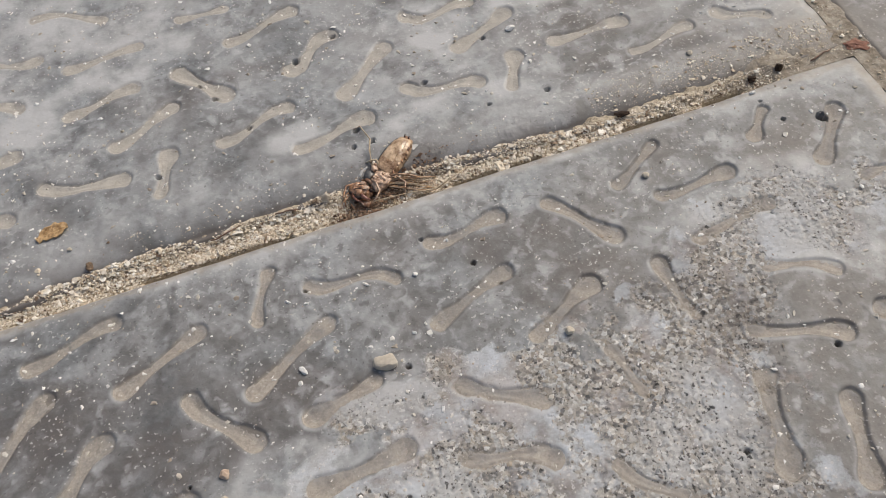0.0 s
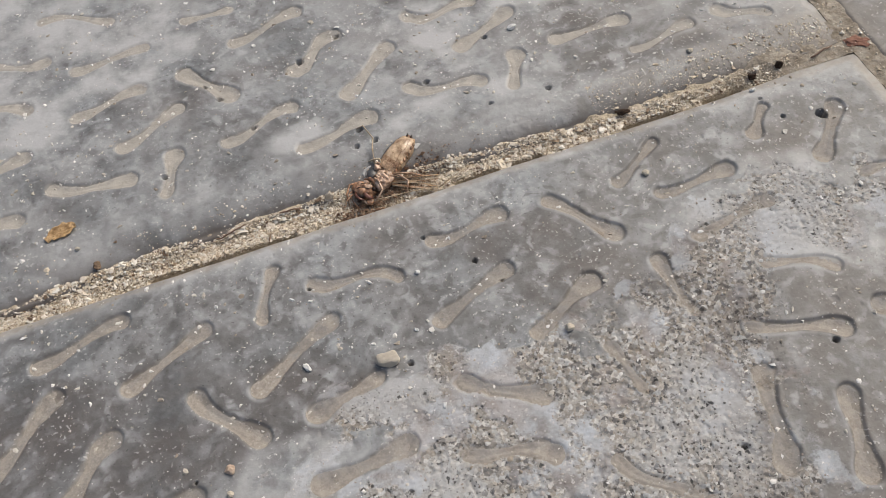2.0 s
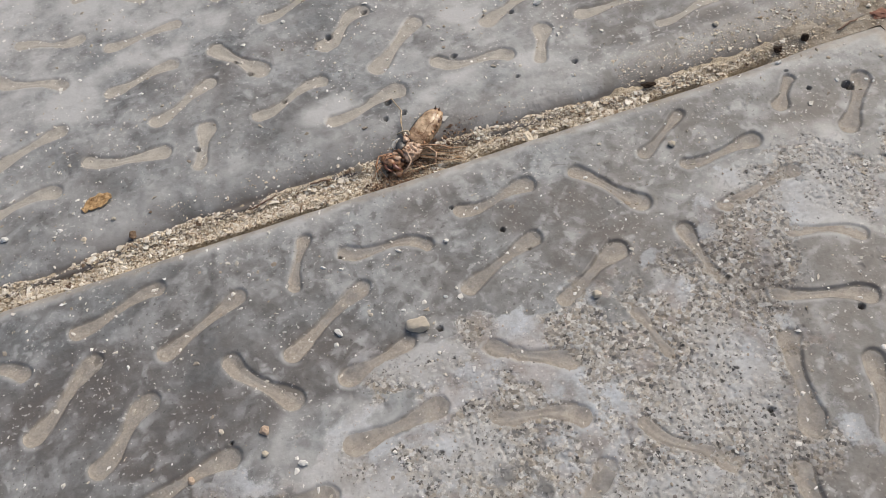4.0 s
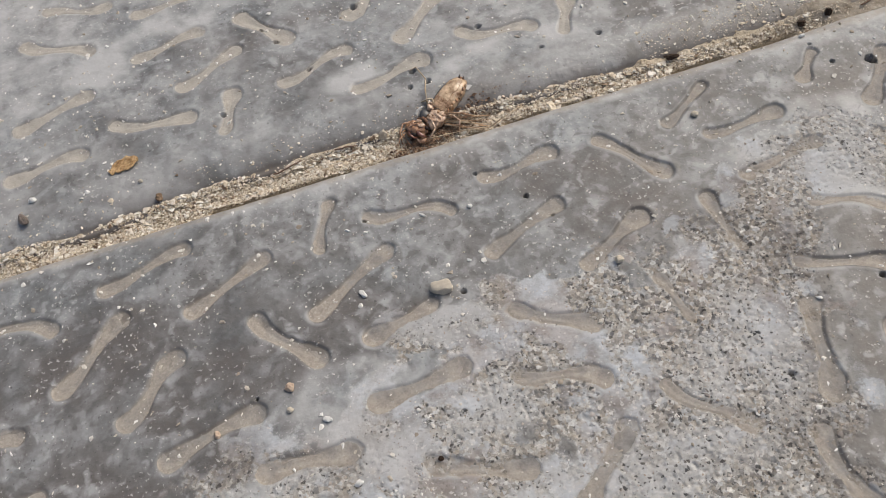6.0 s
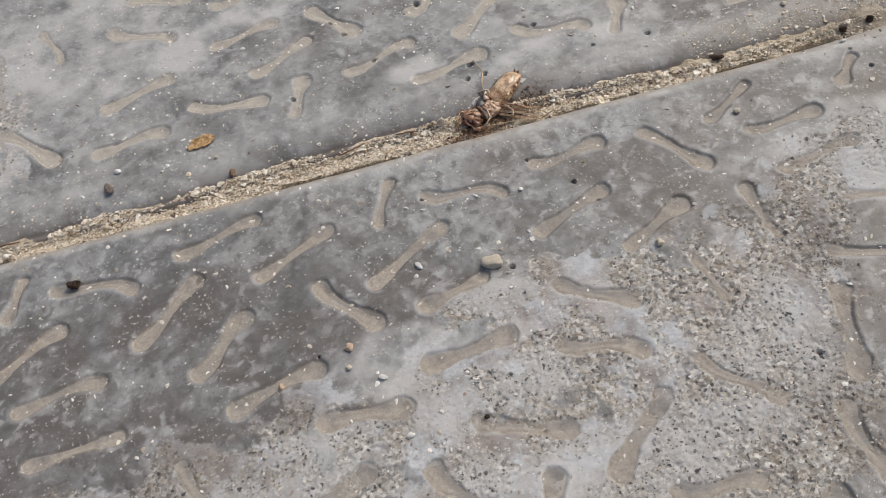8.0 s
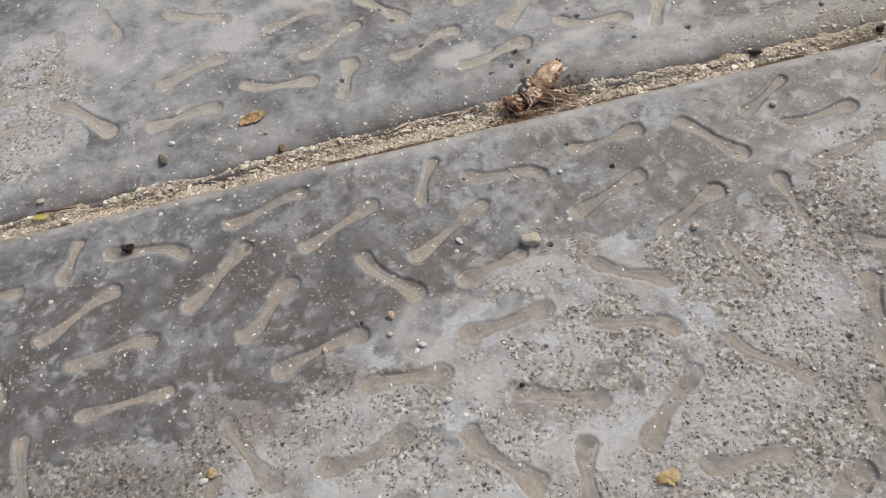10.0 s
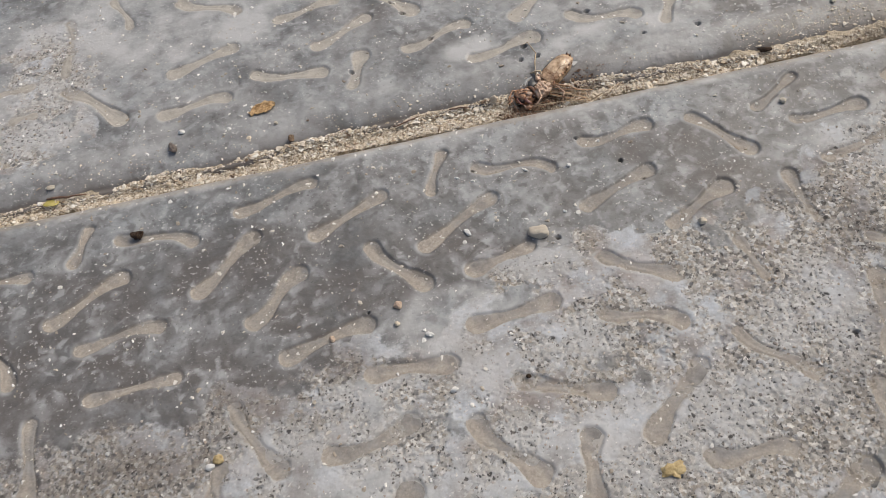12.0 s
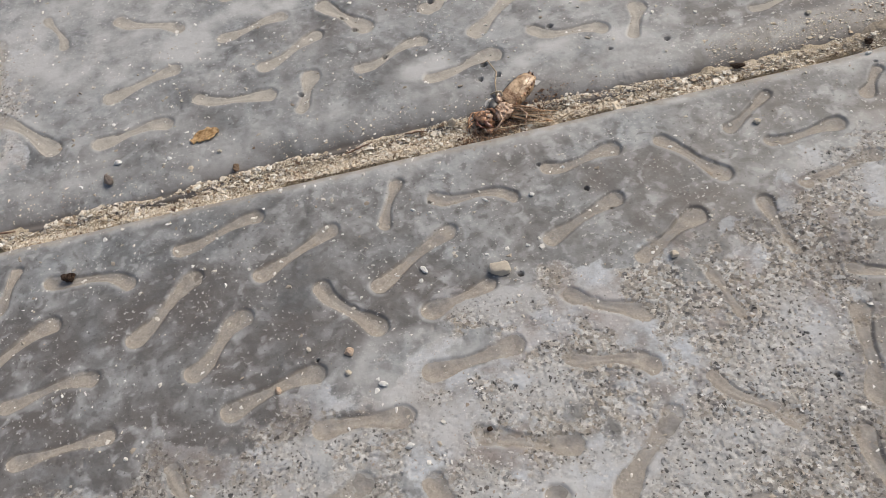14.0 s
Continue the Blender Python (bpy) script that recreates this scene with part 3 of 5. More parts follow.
def make_silt(name="tan_silt", chalk=0.0):
    m, nt, b = shader(name, 0.85)
    n1 = tex(nt, "ShaderNodeTexNoise", 150, 5, rough=0.65).outputs[0]
    info = nt.nodes.new("ShaderNodeObjectInfo")
    c = ramp(nt, n1, [(0.30, (0.270, 0.236, 0.200)), (0.48, (0.400, 0.355, 0.305)), (0.60, (0.480, 0.430, 0.372)), (0.75, (0.58, 0.53, 0.465))])
    c = mix(nt, ramp(nt, info.outputs["Random"], [(0.0, grey(0.0)), (1.0, grey(0.5))]), c, (0.330, 0.306, 0.272))
    cell = tex(nt, "ShaderNodeTexVoronoi", 1500)
    sep = nt.nodes.new("ShaderNodeSeparateColor")
    nt.links.new(cell.outputs["Color"], sep.inputs[0])
    g = ramp(nt, sep.outputs[0], [(0.0, (0.20, 0.175, 0.15)), (0.5, (0.335, 0.30, 0.26)), (0.92, (0.41, 0.37, 0.32)), (1.0, (0.52, 0.48, 0.42))])
    c = mix(nt, 0.35, c, g)
    soak = tex(nt, "ShaderNodeTexNoise", 75, 5, rough=0.65).outputs[0]
    c = mix(nt, ramp(nt, soak, [(0.52, grey(0.0)), (0.68, grey(0.45))]), c, (0.215, 0.190, 0.165))
    c = mix(nt, chalk, c, ramp(nt, n1, [(0.3, (0.38, 0.355, 0.315)), (0.7, (0.56, 0.53, 0.475))]))
    # grey cement shows through thin silt, and is painted in as shade on the unlit side
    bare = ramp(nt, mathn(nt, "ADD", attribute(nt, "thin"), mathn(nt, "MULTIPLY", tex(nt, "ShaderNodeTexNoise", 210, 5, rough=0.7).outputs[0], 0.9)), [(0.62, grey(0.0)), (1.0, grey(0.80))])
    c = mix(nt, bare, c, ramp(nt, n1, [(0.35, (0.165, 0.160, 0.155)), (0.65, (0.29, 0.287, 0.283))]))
    nt.links.new(c, b.inputs["Base Color"])
    bump(nt, b, tex(nt, "ShaderNodeTexNoise", 1400, 3).outputs[0], 0.5, 0.0003)
    return m


def make_grains(name, stops, scale=900, rough=0.8):
    m, nt, b = shader(name, rough)
    geo = nt.nodes.new("ShaderNodeNewGeometry")
    c = ramp(nt, geo.outputs["Random Per Island"], stops)
    n = tex(nt, "ShaderNodeTexNoise", scale, 4).outputs[0]
    c = mix(nt, 0.5, c, ramp(nt, n, [(0.3, grey(0.34)), (0.7, grey(0.64))]), "OVERLAY")
    nt.links.new(c, b.inputs["Base Color"])
    bump(nt, b, n, 0.4, 0.0003)
    return m


def make_plain(name, lo, hi, scale, rough=0.6, relief_=0.4, spec=0.5, dist=0.0003):
    m, nt, b = shader(name, rough)
    n = tex(nt, "ShaderNodeTexNoise", scale, 5, rough=0.65).outputs[0]
    nt.links.new(ramp(nt, n, [(0.32, lo), (0.68, hi)]), b.inputs["Base Color"])
    b.inputs["Specular IOR Level"].default_value = spec
    if relief_:
        bump(nt, b, tex(nt, "ShaderNodeTexNoise", scale * 3, 3).outputs[0], relief_, dist)
    return m


CEMENT = make_concrete()
SILT = make_silt()
SILT_PALE = make_silt("chalky_silt", 0.65)
JOINT_GRAIN = make_grains("joint_grains", [(0.0, (0.10, 0.06, 0.04)), (0.07, (0.28, 0.20, 0.13)), (0.18, (0.58, 0.48, 0.355)), (0.5, (0.76, 0.67, 0.535)), (0.72, (0.70, 0.625, 0.53)), (0.9, (0.86, 0.80, 0.70)), (1.0, (0.93, 0.90, 0.83))])
SPECKS = make_grains("pale_grit", [(0.0, (0.30, 0.25, 0.20)), (0.2, (0.45, 0.40, 0.33)), (0.45, (0.66, 0.63, 0.57)), (1.0, (0.86, 0.85, 0.83))])
BED = make_plain("joint_earth", (0.34, 0.275, 0.195), (0.70, 0.61, 0.47), 640, 0.9, 1.0, 0.2, 0.0007)
DIRT = make_plain("tan_dirt", (0.19, 0.155, 0.115), (0.46, 0.41, 0.34), 200, 0.9, 0.9, 0.2, 0.0007)
SOIL = make_plain("sandy_soil", (0.20, 0.165, 0.125), (0.34, 0.29, 0.225), 9, 0.95, 0.5, 0.2, 0.004)


# ---- mesh helpers ----
def mesh_from(name, verts, faces, material, smooth=False):
    """A mesh from numpy arrays: verts n x 3 in metres, faces of equal size."""
    me = bpy.data.meshes.new(name)
    verts, faces = np.asarray(verts, dtype=np.float32), np.asarray(faces, dtype=np.int32)
    nf, k = faces.shape
    me.vertices.add(len(verts))
    me.vertices.foreach_set("co", verts.ravel())
    me.loops.add(nf * k)
    me.loops.foreach_set("vertex_index", faces.ravel())
    me.polygons.add(nf)
    me.polygons.foreach_set("loop_start", np.arange(nf, dtype=np.int32) * k)
    me.polygons.foreach_set("loop_total", np.full(nf, k, dtype=np.int32))
    me.polygons.foreach_set("use_smooth", np.full(nf, smooth))
    me.materials.append(material)
    me.update(calc_edges=True)
    return me


def grid_faces(nu, nv):
    i = np.arange(nu * nv).reshape(nv, nu)
    return np.stack([i[:-1, :-1], i[:-1, 1:], i[1:, 1:], i[1:, :-1]], -1).reshape(-1, 4)


def part(name, bm, material, parent, label=""):
    """Links a bmesh as one mesh object under a thing or a part."""
    me = bpy.data.meshes.new(name)
    bm.normal_update()
    bm.to_mesh(me)
    bm.free()
    me.materials.append(material)
    ob = new(name, me)
    ob.parent = parent
    return tagged(ob, label)


def lines(lo, hi, fine_lo, fine_hi, fine, coarse):
    a = np.arange(fine_lo, fine_hi + 1e-6, fine)
    left = np.linspace(lo, fine_lo, max(2, int((fine_lo - lo) / coarse) + 1))[:-1] if fine_lo > lo else []
    right = np.linspace(a[-1], hi, max(2, int((hi - a[-1]) / coarse) + 1))[1:] if hi > a[-1] + 1e-6 else []
    return np.concatenate([left, a, right])


def paving_slab(name, slab, us, vs, label):
    """One cast slab: relief on its upper face, upright sides, 42 mm thick."""
    us, vs = np.concatenate([[us[0]], us, [us[-1]]]), np.concatenate([[vs[0]], vs, [vs[-1]]])
    u, v = np.meshgrid(us, vs)
    z, *masks = relief(slab, u.ravel().copy(), v.ravel().copy())
    z = z.reshape(u.shape)
    z[0, :] = z[-1, :] = -42.0
    z[:, 0] = z[:, -1] = -42.0
    verts = np.stack([u.ravel(), v.ravel(), z.ravel()], -1) / 1000
    me = mesh_from(name, verts, grid_faces(len(us), len(vs)), CEMENT, True)
    for key, vals in zip(("worn", "dust", "pale", "grime_and_shade", "stain", "coarse"), masks):
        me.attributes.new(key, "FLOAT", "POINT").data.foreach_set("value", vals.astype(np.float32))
    ob = new(name, me)
    ob.matrix_world = PAVE
    return tagged(ob, label, "paving slab", "paving slabs", "structure")


# ---- ground and slabs ----
def ground_sheet():
    n = 60
    k = np.sign(np.linspace(-1, 1, n)) * np.abs(np.linspace(-1, 1, n)) ** 4 * 400
    x, y = np.meshgrid(k, k)
    z = -0.042 + (fbm(x.ravel(), y.ravel(), 3.0, 3, 2) - 0.5) * 0.004
    ob = new("ground", mesh_from("ground", np.stack([x.ravel(), y.ravel(), z - 0.003], -1), grid_faces(n, n), SOIL, True))
    tagged(ob, "bare sandy ground under the paving", "ground", kind="structure")


ground_sheet()
near_slab = paving_slab("pavement_near", NEAR, lines(-330, 274.0, -168, 274.0, 0.44, 12), lines(-400, 0, -196, 0, 0.44, 12),
                        "grey cast cement paving slab with bone-shaped grooves, skin worn off in a rough patch")
far_slab = paving_slab("pavement_far", FAR, lines(-330, 274.0, -178, 274.0, 0.55, 12), lines(5.0, 410, 5.0, 172, 0.50, 12),
                       "grey cement paving slab with bone-shaped grooves, chalky and with a rounded edge")
paving_slab("pavement_side", "side", lines(282.0, 600, 282.0, 320, 0.8, 12), lines(-400, 410, -20, 60, 0.8, 12),
            "dark grey cement paving slab beyond the cross joint")


def groove_fills():
    """Tan silt lying in each moulded groove: one piece a groove."""
    for g in GROOVES:
        slab, ua, va, ub, vb, bow, ra, rb, depth = g
        ln = math.hypot(ub - ua, vb - va)
        du, dv = (ub - ua) / ln, (vb - va) / ln
        xs = np.concatenate([-ra * np.cos(np.linspace(0, math.pi / 2, 7))[:-1], np.linspace(0, ln, 30), ln + rb * np.sin(np.linspace(0, math.pi / 2, 7))[1:]])
        ws = np.linspace(-1, 1, 13)
        x, w = np.meshgrid(xs, ws)
        s = np.clip(x / ln, 0, 1)
        half = groove_radius(s, ra, rb)
        half = np.where(x < 0, np.sqrt(np.maximum(ra ** 2 - x ** 2, 0)), half)
        half = np.where(x > ln, np.sqrt(np.maximum(rb ** 2 - (x - ln) ** 2, 0)), half)
        y = w * half * 0.97 + bend(bow, s)
        u, v = ua + x * du - y * dv, va + x * dv + y * du
        z, worn_here, *_ = relief(slab, u.ravel().copy(), v.ravel().copy())
        d = groove_distance(g, u.ravel(), v.ravel())
        lift = 0.24 * step(-0.1, -1.1, d) - 0.14 + 0.16 * worn_here * step(-0.2, -1.2, d) + (0.20 if slab == NEAR else 0.08) * np.clip(groove_lit_side(g, u.ravel(), v.ravel()), -1, 1) + (0.0 if slab == NEAR else 0.05) + (fbm(u.ravel(), v.ravel(), 2.4, 3, 61) - 0.5) * 0.34 - 0.4 * worn_here * step(0.56, 0.68, fbm(u.ravel(), v.ravel(), 7, 4, 67))
        cu, cv = (ua + ub) / 2, (va + vb) / 2
        verts = np.stack([u.ravel() - cu, v.ravel() - cv, z + lift], -1) / 1000
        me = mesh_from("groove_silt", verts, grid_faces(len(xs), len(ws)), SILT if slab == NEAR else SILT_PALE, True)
        # random thin spots, plus shade painted in away from the lit side
        thin = (0.27 if slab == NEAR else 0.15) - 0.28 * np.clip(groove_lit_side(g, u.ravel(), v.ravel()), -1, 1) + 0.45 * (fbm(u.ravel(), v.ravel(), 11, 2, 65) - 0.5) + 0.05 * worn_here
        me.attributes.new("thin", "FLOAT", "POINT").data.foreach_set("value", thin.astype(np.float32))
        ob = new("groove_silt", me)
        ob.parent = near_slab if slab == NEAR else far_slab
        ob.matrix_basis = pose(cu / 1000, cv / 1000, 0)


groove_fills()


# ---- joints ----
def gap_run(u):
    """Stretches where the fill has shrunk away from the near slab."""
    return step(0.53, 0.60, fbm(u, u * 0, 26, 3, 87))


def bed_height(u, v):
    end = step(215, 264, u)     # towards the crossing the fill is flush, smooth dirt
    z = -6.7 + ((fbm(u, v, 12, 3, 81) - 0.5) * 2.0 + (fbm(u, v, 2.5, 3, 83) - 0.5) * 1.6) * (1 - 0.6 * end)
    z = z + 2.0 * step(joint_width(u) - 3.5, joint_width(u) + 0.5, v) * (1 - step(235, 260, u))
    return z - 5.0 * step(5.4, 3.8, v) * gap_run(u) * step(235, 225, u) + 0.8 * step(90, 190, u) * (1 - end) + 6.2 * end


def joint_bed(name, us, vs, label, material):
    us, vs = np.concatenate([[us[0]], us, [us[-1]]]), np.concatenate([[vs[0]], vs, [vs[-1]]])
    u, v = np.meshgrid(us, vs)
    z = bed_height(u, v)
    z[0, :] = z[-1, :] = -44
    z[:, 0] = z[:, -1] = -44
    ob = new(name, mesh_from(name, np.stack([u.ravel(), v.ravel(), z.ravel()], -1) / 1000, grid_faces(len(us), len(vs)), material))
    ob.matrix_world = PAVE
    tagged(ob, label, "joint", kind="structure")


joint_bed("joint_long", np.arange(-330, 232.1, 0.9), np.arange(0.3, 19, 0.9), "earth-filled joint between the paving slabs", BED)
joint_bed("joint_end", np.linspace(232, 274.1, 54), np.linspace(0.3, 19, 24), "tan dirt lying flush at the joint's end", DIRT)
joint_bed("joint_cross", np.arange(274.1, 292, 0.8), np.concatenate([np.arange(-400, -40, 4.0), np.arange(-40, 80, 0.8), np.arange(80, 410, 4.0)]), "cross joint filled flush with tan dirt", DIRT)

_p = (1 + 5 ** 0.5) / 2
ICO_V = np.array([(-1, _p, 0), (1, _p, 0), (-1, -_p, 0), (1, -_p, 0), (0, -1, _p), (0, 1, _p), (0, -1, -_p), (0, 1, -_p), (_p, 0, -1), (_p, 0, 1), (-_p, 0, -1), (-_p, 0, 1)]) / 1.902
ICO_F = np.array([(0, 11, 5), (0, 5, 1), (0, 1, 7), (0, 7, 10), (0, 10, 11), (1, 5, 9), (5, 11, 4), (11, 10, 2), (10, 7, 6), (7, 1, 8),
                  (3, 9, 4), (3, 4, 2), (3, 2, 6), (3, 6, 8), (3, 8, 9), (4, 9, 5), (2, 4, 11), (6, 2, 10), (8, 6, 7), (9, 8, 1)])


def grain_mesh(name, centres, radii, material, rng, flat=0.6, jag=0.28):
    """Many small crushed grains in one mesh; centres and radii in mm."""
    n = len(centres)
    pts = np.repeat(ICO_V[None], n, 0) * (1 + (rng.random((n, 12, 1)) - 0.5) * 2 * jag)
    pts *= 0.45 + 0.95 * rng.random((n, 1, 3))
    ang = rng.random((n, 3)) * 2 * math.pi
    for ax in range(3):
        c, s = np.cos(ang[:, ax])[:, None], np.sin(ang[:, ax])[:, None]
        i, j = (ax + 1) % 3, (ax + 2) % 3
        a, b = pts[:, :, i].copy(), pts[:, :, j].copy()
        pts[:, :, i], pts[:, :, j] = a * c - b * s, a * s + b * c
    pts[:, :, 2] *= flat
    pts = pts * radii[:, None, None] + centres[:, None, :]
    faces = (ICO_F[None] + (np.arange(n) * 12)[:, None, None]).reshape(-1, 3)
    return mesh_from(name, pts.reshape(-1, 3) / 1000, faces, material)


def joint_grains():
    rng = np.random.default_rng(4)
    n = 46000
    u = rng.uniform(-200, 285, n)
    v = 0.8 + (joint_width(u) + 0.5 + (fbm(u, u * 0, 16, 3, 15) - 0.5) * 6) * rng.random(n) ** 0.85
    r = np.clip(np.exp(rng.normal(-1.55, 0.50, n)), 0.14, 1.3)
    r = r * (1 - 0.5 * step(150, 240, u))
    r[:1500] = np.clip(np.exp(rng.normal(-0.42, 0.34, 1500)), 0.4, 1.6) * (1 - 0.4 * step(150, 240, u[:1500]))
    few = rng.random(n) > 0.88 * step(222, 258, u)
    u, v, r = u[few], v[few], r[few]
    n = len(u)
    heap = fbm(u, v, 10, 2, 19)
    v = np.maximum(v, 0.9 + r * 0.6)
    v = np.where((gap_run(u) > 0.5) & (v < 4.9), 4.7 + (v - 0.8) * 0.8, v)
    z = bed_height(u, v) + 0.15 * r + rng.random(n) * 1.2 * heap
    ob = new("joint_gravel", grain_mesh("joint_gravel", np.stack([u, v, z], -1), r, JOINT_GRAIN, rng, 0.36, 0.66))
    ob.matrix_world = PAVE
    tagged(ob, "crushed tan sand and grit packed in the joint", "gravel", kind="stuff")
    n = 240
    v = rng.uniform(18, 120, n)
    u = rng.uniform(274, 283, n)
    v[:90], u[:90] = rng.uniform(-40, 18, 90), rng.uniform(274, 283, 90)
    r = np.clip(np.exp(rng.normal(-1.25, 0.5, n)), 0.15, 1.0)
    z = bed_height(u, v) + 0.2 * r + rng.random(n) * 0.6
    ob = new("cross_joint_gravel", grain_mesh("cross_joint_gravel", np.stack([u, v, z], -1), r, JOINT_GRAIN, rng))
    ob.matrix_world = PAVE
    tagged(ob, "brown sand and grit in the cross joint", "gravel", kind="stuff")


joint_grains()


def scatter(name, slab, n, box, size, spread, seed, label, cluster=12.0, keep=0.42, material=None):
    """Loose grit lying on a slab, thicker in drifts."""
    rng = np.random.default_rng(seed)
    u, v = rng.uniform(box[0], box[1], n * 3), rng.uniform(box[2], box[3], n * 3)
    ok = fbm(u, v, cluster, 3, seed) * 0.75 + rng.random(n * 3) * 0.5 + 0.30 * relief(slab, u.copy(), v.copy())[2] > keep + 0.3
    u, v = u[ok][:n], v[ok][:n]
    r = np.clip(size * np.exp(rng.normal(0, spread, len(u))), 0.14, 0.8)
    z = relief(slab, u.copy(), v.copy())[0] + r * 0.22
    ob = new(name, grain_mesh(name, np.stack([u, v, z], -1), r, material or SPECKS, rng, 0.45, 0.6))
    ob.matrix_world = PAVE
    tagged(ob, label, "grit", kind="stuff")


scatter("loose_grit", NEAR, 4300, (-168, 266, -192, -2), 0.21, 0.75, 8, "fine pale grit and sand scattered on the slab")
scatter("loose_grit", FAR, 3800, (-172, 266, 16, 165), 0.23, 0.75, 9, "fine pale grit scattered on the chalky slab")



def bare_grains(slab, n, box, seed, label):
    """Sand grains standing out of the worn cement, half bedded in it."""
    rng = np.random.default_rng(seed)
    u, v = rng.uniform(box[0], box[1], n), rng.uniform(box[2], box[3], n)
    z, worn_here, dust_here, _, _, _, coarse_here = relief(slab, u.copy(), v.copy())
    ok = rng.random(n) < worn_here * (0.10 + 0.55 * coarse_here) * (1 - 0.6 * dust_here)
    u, v, z = u[ok], v[ok], z[ok]
    r = np.clip(np.exp(rng.normal(-1.3, 0.40, len(u))), 0.16, 0.7)
    mat = make_grains("bare_sand", [(0.0, (0.12, 0.115, 0.112)), (0.10, (0.24, 0.215, 0.20)), (0.28, (0.40, 0.335, 0.28)), (0.55, (0.47, 0.425, 0.39)), (0.8, (0.47, 0.47, 0.47)), (1.0, (0.60, 0.585, 0.56))])
    ob = new("bare_sand_grains", grain_mesh("bare_sand_grains", np.stack([u, v, z - r * 0.06], -1), r, mat, rng, 0.5, 0.5))
    ob.matrix_world = PAVE
    tagged(ob, label, "sand", kind="stuff")


bare_grains(NEAR, 17000, (-168, 235, -192, -28), 71, "grey, tan and dark sand grains bared in worn cement")
bare_grains(FAR, 2400, (-176, -105, 24, 112), 72, "grey and tan sand grains bared in worn cement")
scatter("edge_grit", FAR, 1700, (168, 272, 12, 25), 0.15, 0.7, 14, "tan grit spilt over the rounded slab edge", 8.0, 0.36, JOINT_GRAIN)
scatter("edge_grit", FAR, 500, (-170, 130, 12, 24), 0.22, 0.55, 15, "tan grit spilt over the rounded slab edge", 9.0, 0.42, JOINT_GRAIN)


# ---- single loose things ----
def surface(slab, u, v):
    return float(relief(slab, np.array([float(u)]), np.array([float(v)]))[0][0])


def on_bed(u, v):
    return float(bed_height(np.array([float(u)]), np.array([float(v)]))[0])


def stone_bm(r, seed, jag=0.22, sub=2, flats=5):
    """A chipped pebble with a few flat faces; r: half sizes in mm."""
    bm = bmesh.new()
    bmesh.ops.create_icosphere(bm, subdivisions=sub, radius=1.0)
    rnd = random.Random(seed)
    planes = [(Vector((rnd.gauss(0, 1), rnd.gauss(0, 1), rnd.gauss(0, 0.8))).normalized(), rnd.uniform(0.62, 0.85)) for _ in range(flats)]
    for p in bm.verts:
        q = p.co.copy()
        for nrm, dist in planes:
            over = q.dot(nrm) - dist
            if over > 0:
                q -= nrm * over
        q *= 1 + jag * noise.noise(q * 1.9 + Vector((seed, 0, 0)))
        p.co = Vector((q.x * r[0], q.y * r[1], q.z * r[2])) / 1000
    return bm


def pebble(name, u, v, r, material, label, slab=NEAR, turn=0, seed=1, z=None, category="pebble", jag=0.22, flats=5, group=""):
    ob = new(name, bpy.data.meshes.new(name))
    bm = stone_bm(r, seed, jag, 3, flats)
    bm.to_mesh(ob.data)
    bm.free()
    ob.data.materials.append(material)
    top = surface(slab, u, v) if z is None else z
    low = min(p.co.z for p in ob.data.vertices) * 1000
    ob.matrix_world = at(u, v, top - low - 0.1, 0, 0, turn)
    return tagged(ob, label, category, group)


TAN_STONE = make_plain("tan_stone", (0.46, 0.40, 0.32), (0.62, 0.56, 0.46), 420, 0.8, 0.5)
PEBBLE_STONE = make_plain("warm_grey_pebble", (0.45, 0.395, 0.325), (0.58, 0.52, 0.43), 380, 0.75, 0.5)
WHITE_STONE = make_plain("white_quartz", (0.62, 0.61, 0.58), (0.82, 0.81, 0.78), 500, 0.6, 0.4)
ORANGE_STONE = make_plain("orange_crumb", (0.42, 0.30, 0.22), (0.60, 0.47, 0.36), 500, 0.8, 0.5)
BROWN_CRUMB = make_plain("brown_earth", (0.11, 0.07, 0.045), (0.30, 0.21, 0.14), 500, 0.85, 0.9, 0.3, 0.0006)
RUSSET = make_plain("russet_leaf", (0.13, 0.045, 0.028), (0.36, 0.17, 0.11), 420, 0.7, 0.7)
DARK_CRUMB = make_plain("dark_bark", (0.020, 0.012, 0.008), (0.075, 0.045, 0.028), 700, 0.8, 0.9, 0.3, 0.0006)
LEAF_YELLOW = make_plain("yellow_leaf", (0.42, 0.34, 0.08), (0.66, 0.56, 0.20), 300, 0.5, 0.3)
YELLOW = make_plain("yellow_flake", (0.34, 0.24, 0.10), (0.60, 0.47, 0.25), 500, 0.6, 0.4)

pebble("pebble", 59.2, -61.2, (4.3, 3.3, 2.0), PEBBLE_STONE, "rounded tan pebble lying at the end of a groove", turn=-8, seed=3, jag=0.14, flats=7, z=surface(NEAR, 59.2, -61.2) - 0.6)
pebble("white_chip", 33.3, -53.8, (1.1, 1.8, 0.7), WHITE_STONE, "sharp white stone chip on the slab", turn=25, seed=5)
pebble("white_chip", 11.0, -93.6, (1.7, 1.1, 0.7), WHITE_STONE, "blunt white stone chip on the worn patch", turn=-30, seed=6)
pebble("white_chip", 15.1, -116.6, (1.5, 0.9, 0.8), WHITE_STONE, "small flat white stone chip", turn=20, seed=7)
pebble("white_chip", 79.0, -32.5, (0.9, 1.0, 0.7), WHITE_STONE, "tiny white stone chip on smooth cement", seed=8)
pebble("white_chip", 154.5, 66.7, (2.1, 1.4, 1.0), WHITE_STONE, "flat white stone chip beside a groove", FAR, seed=9)
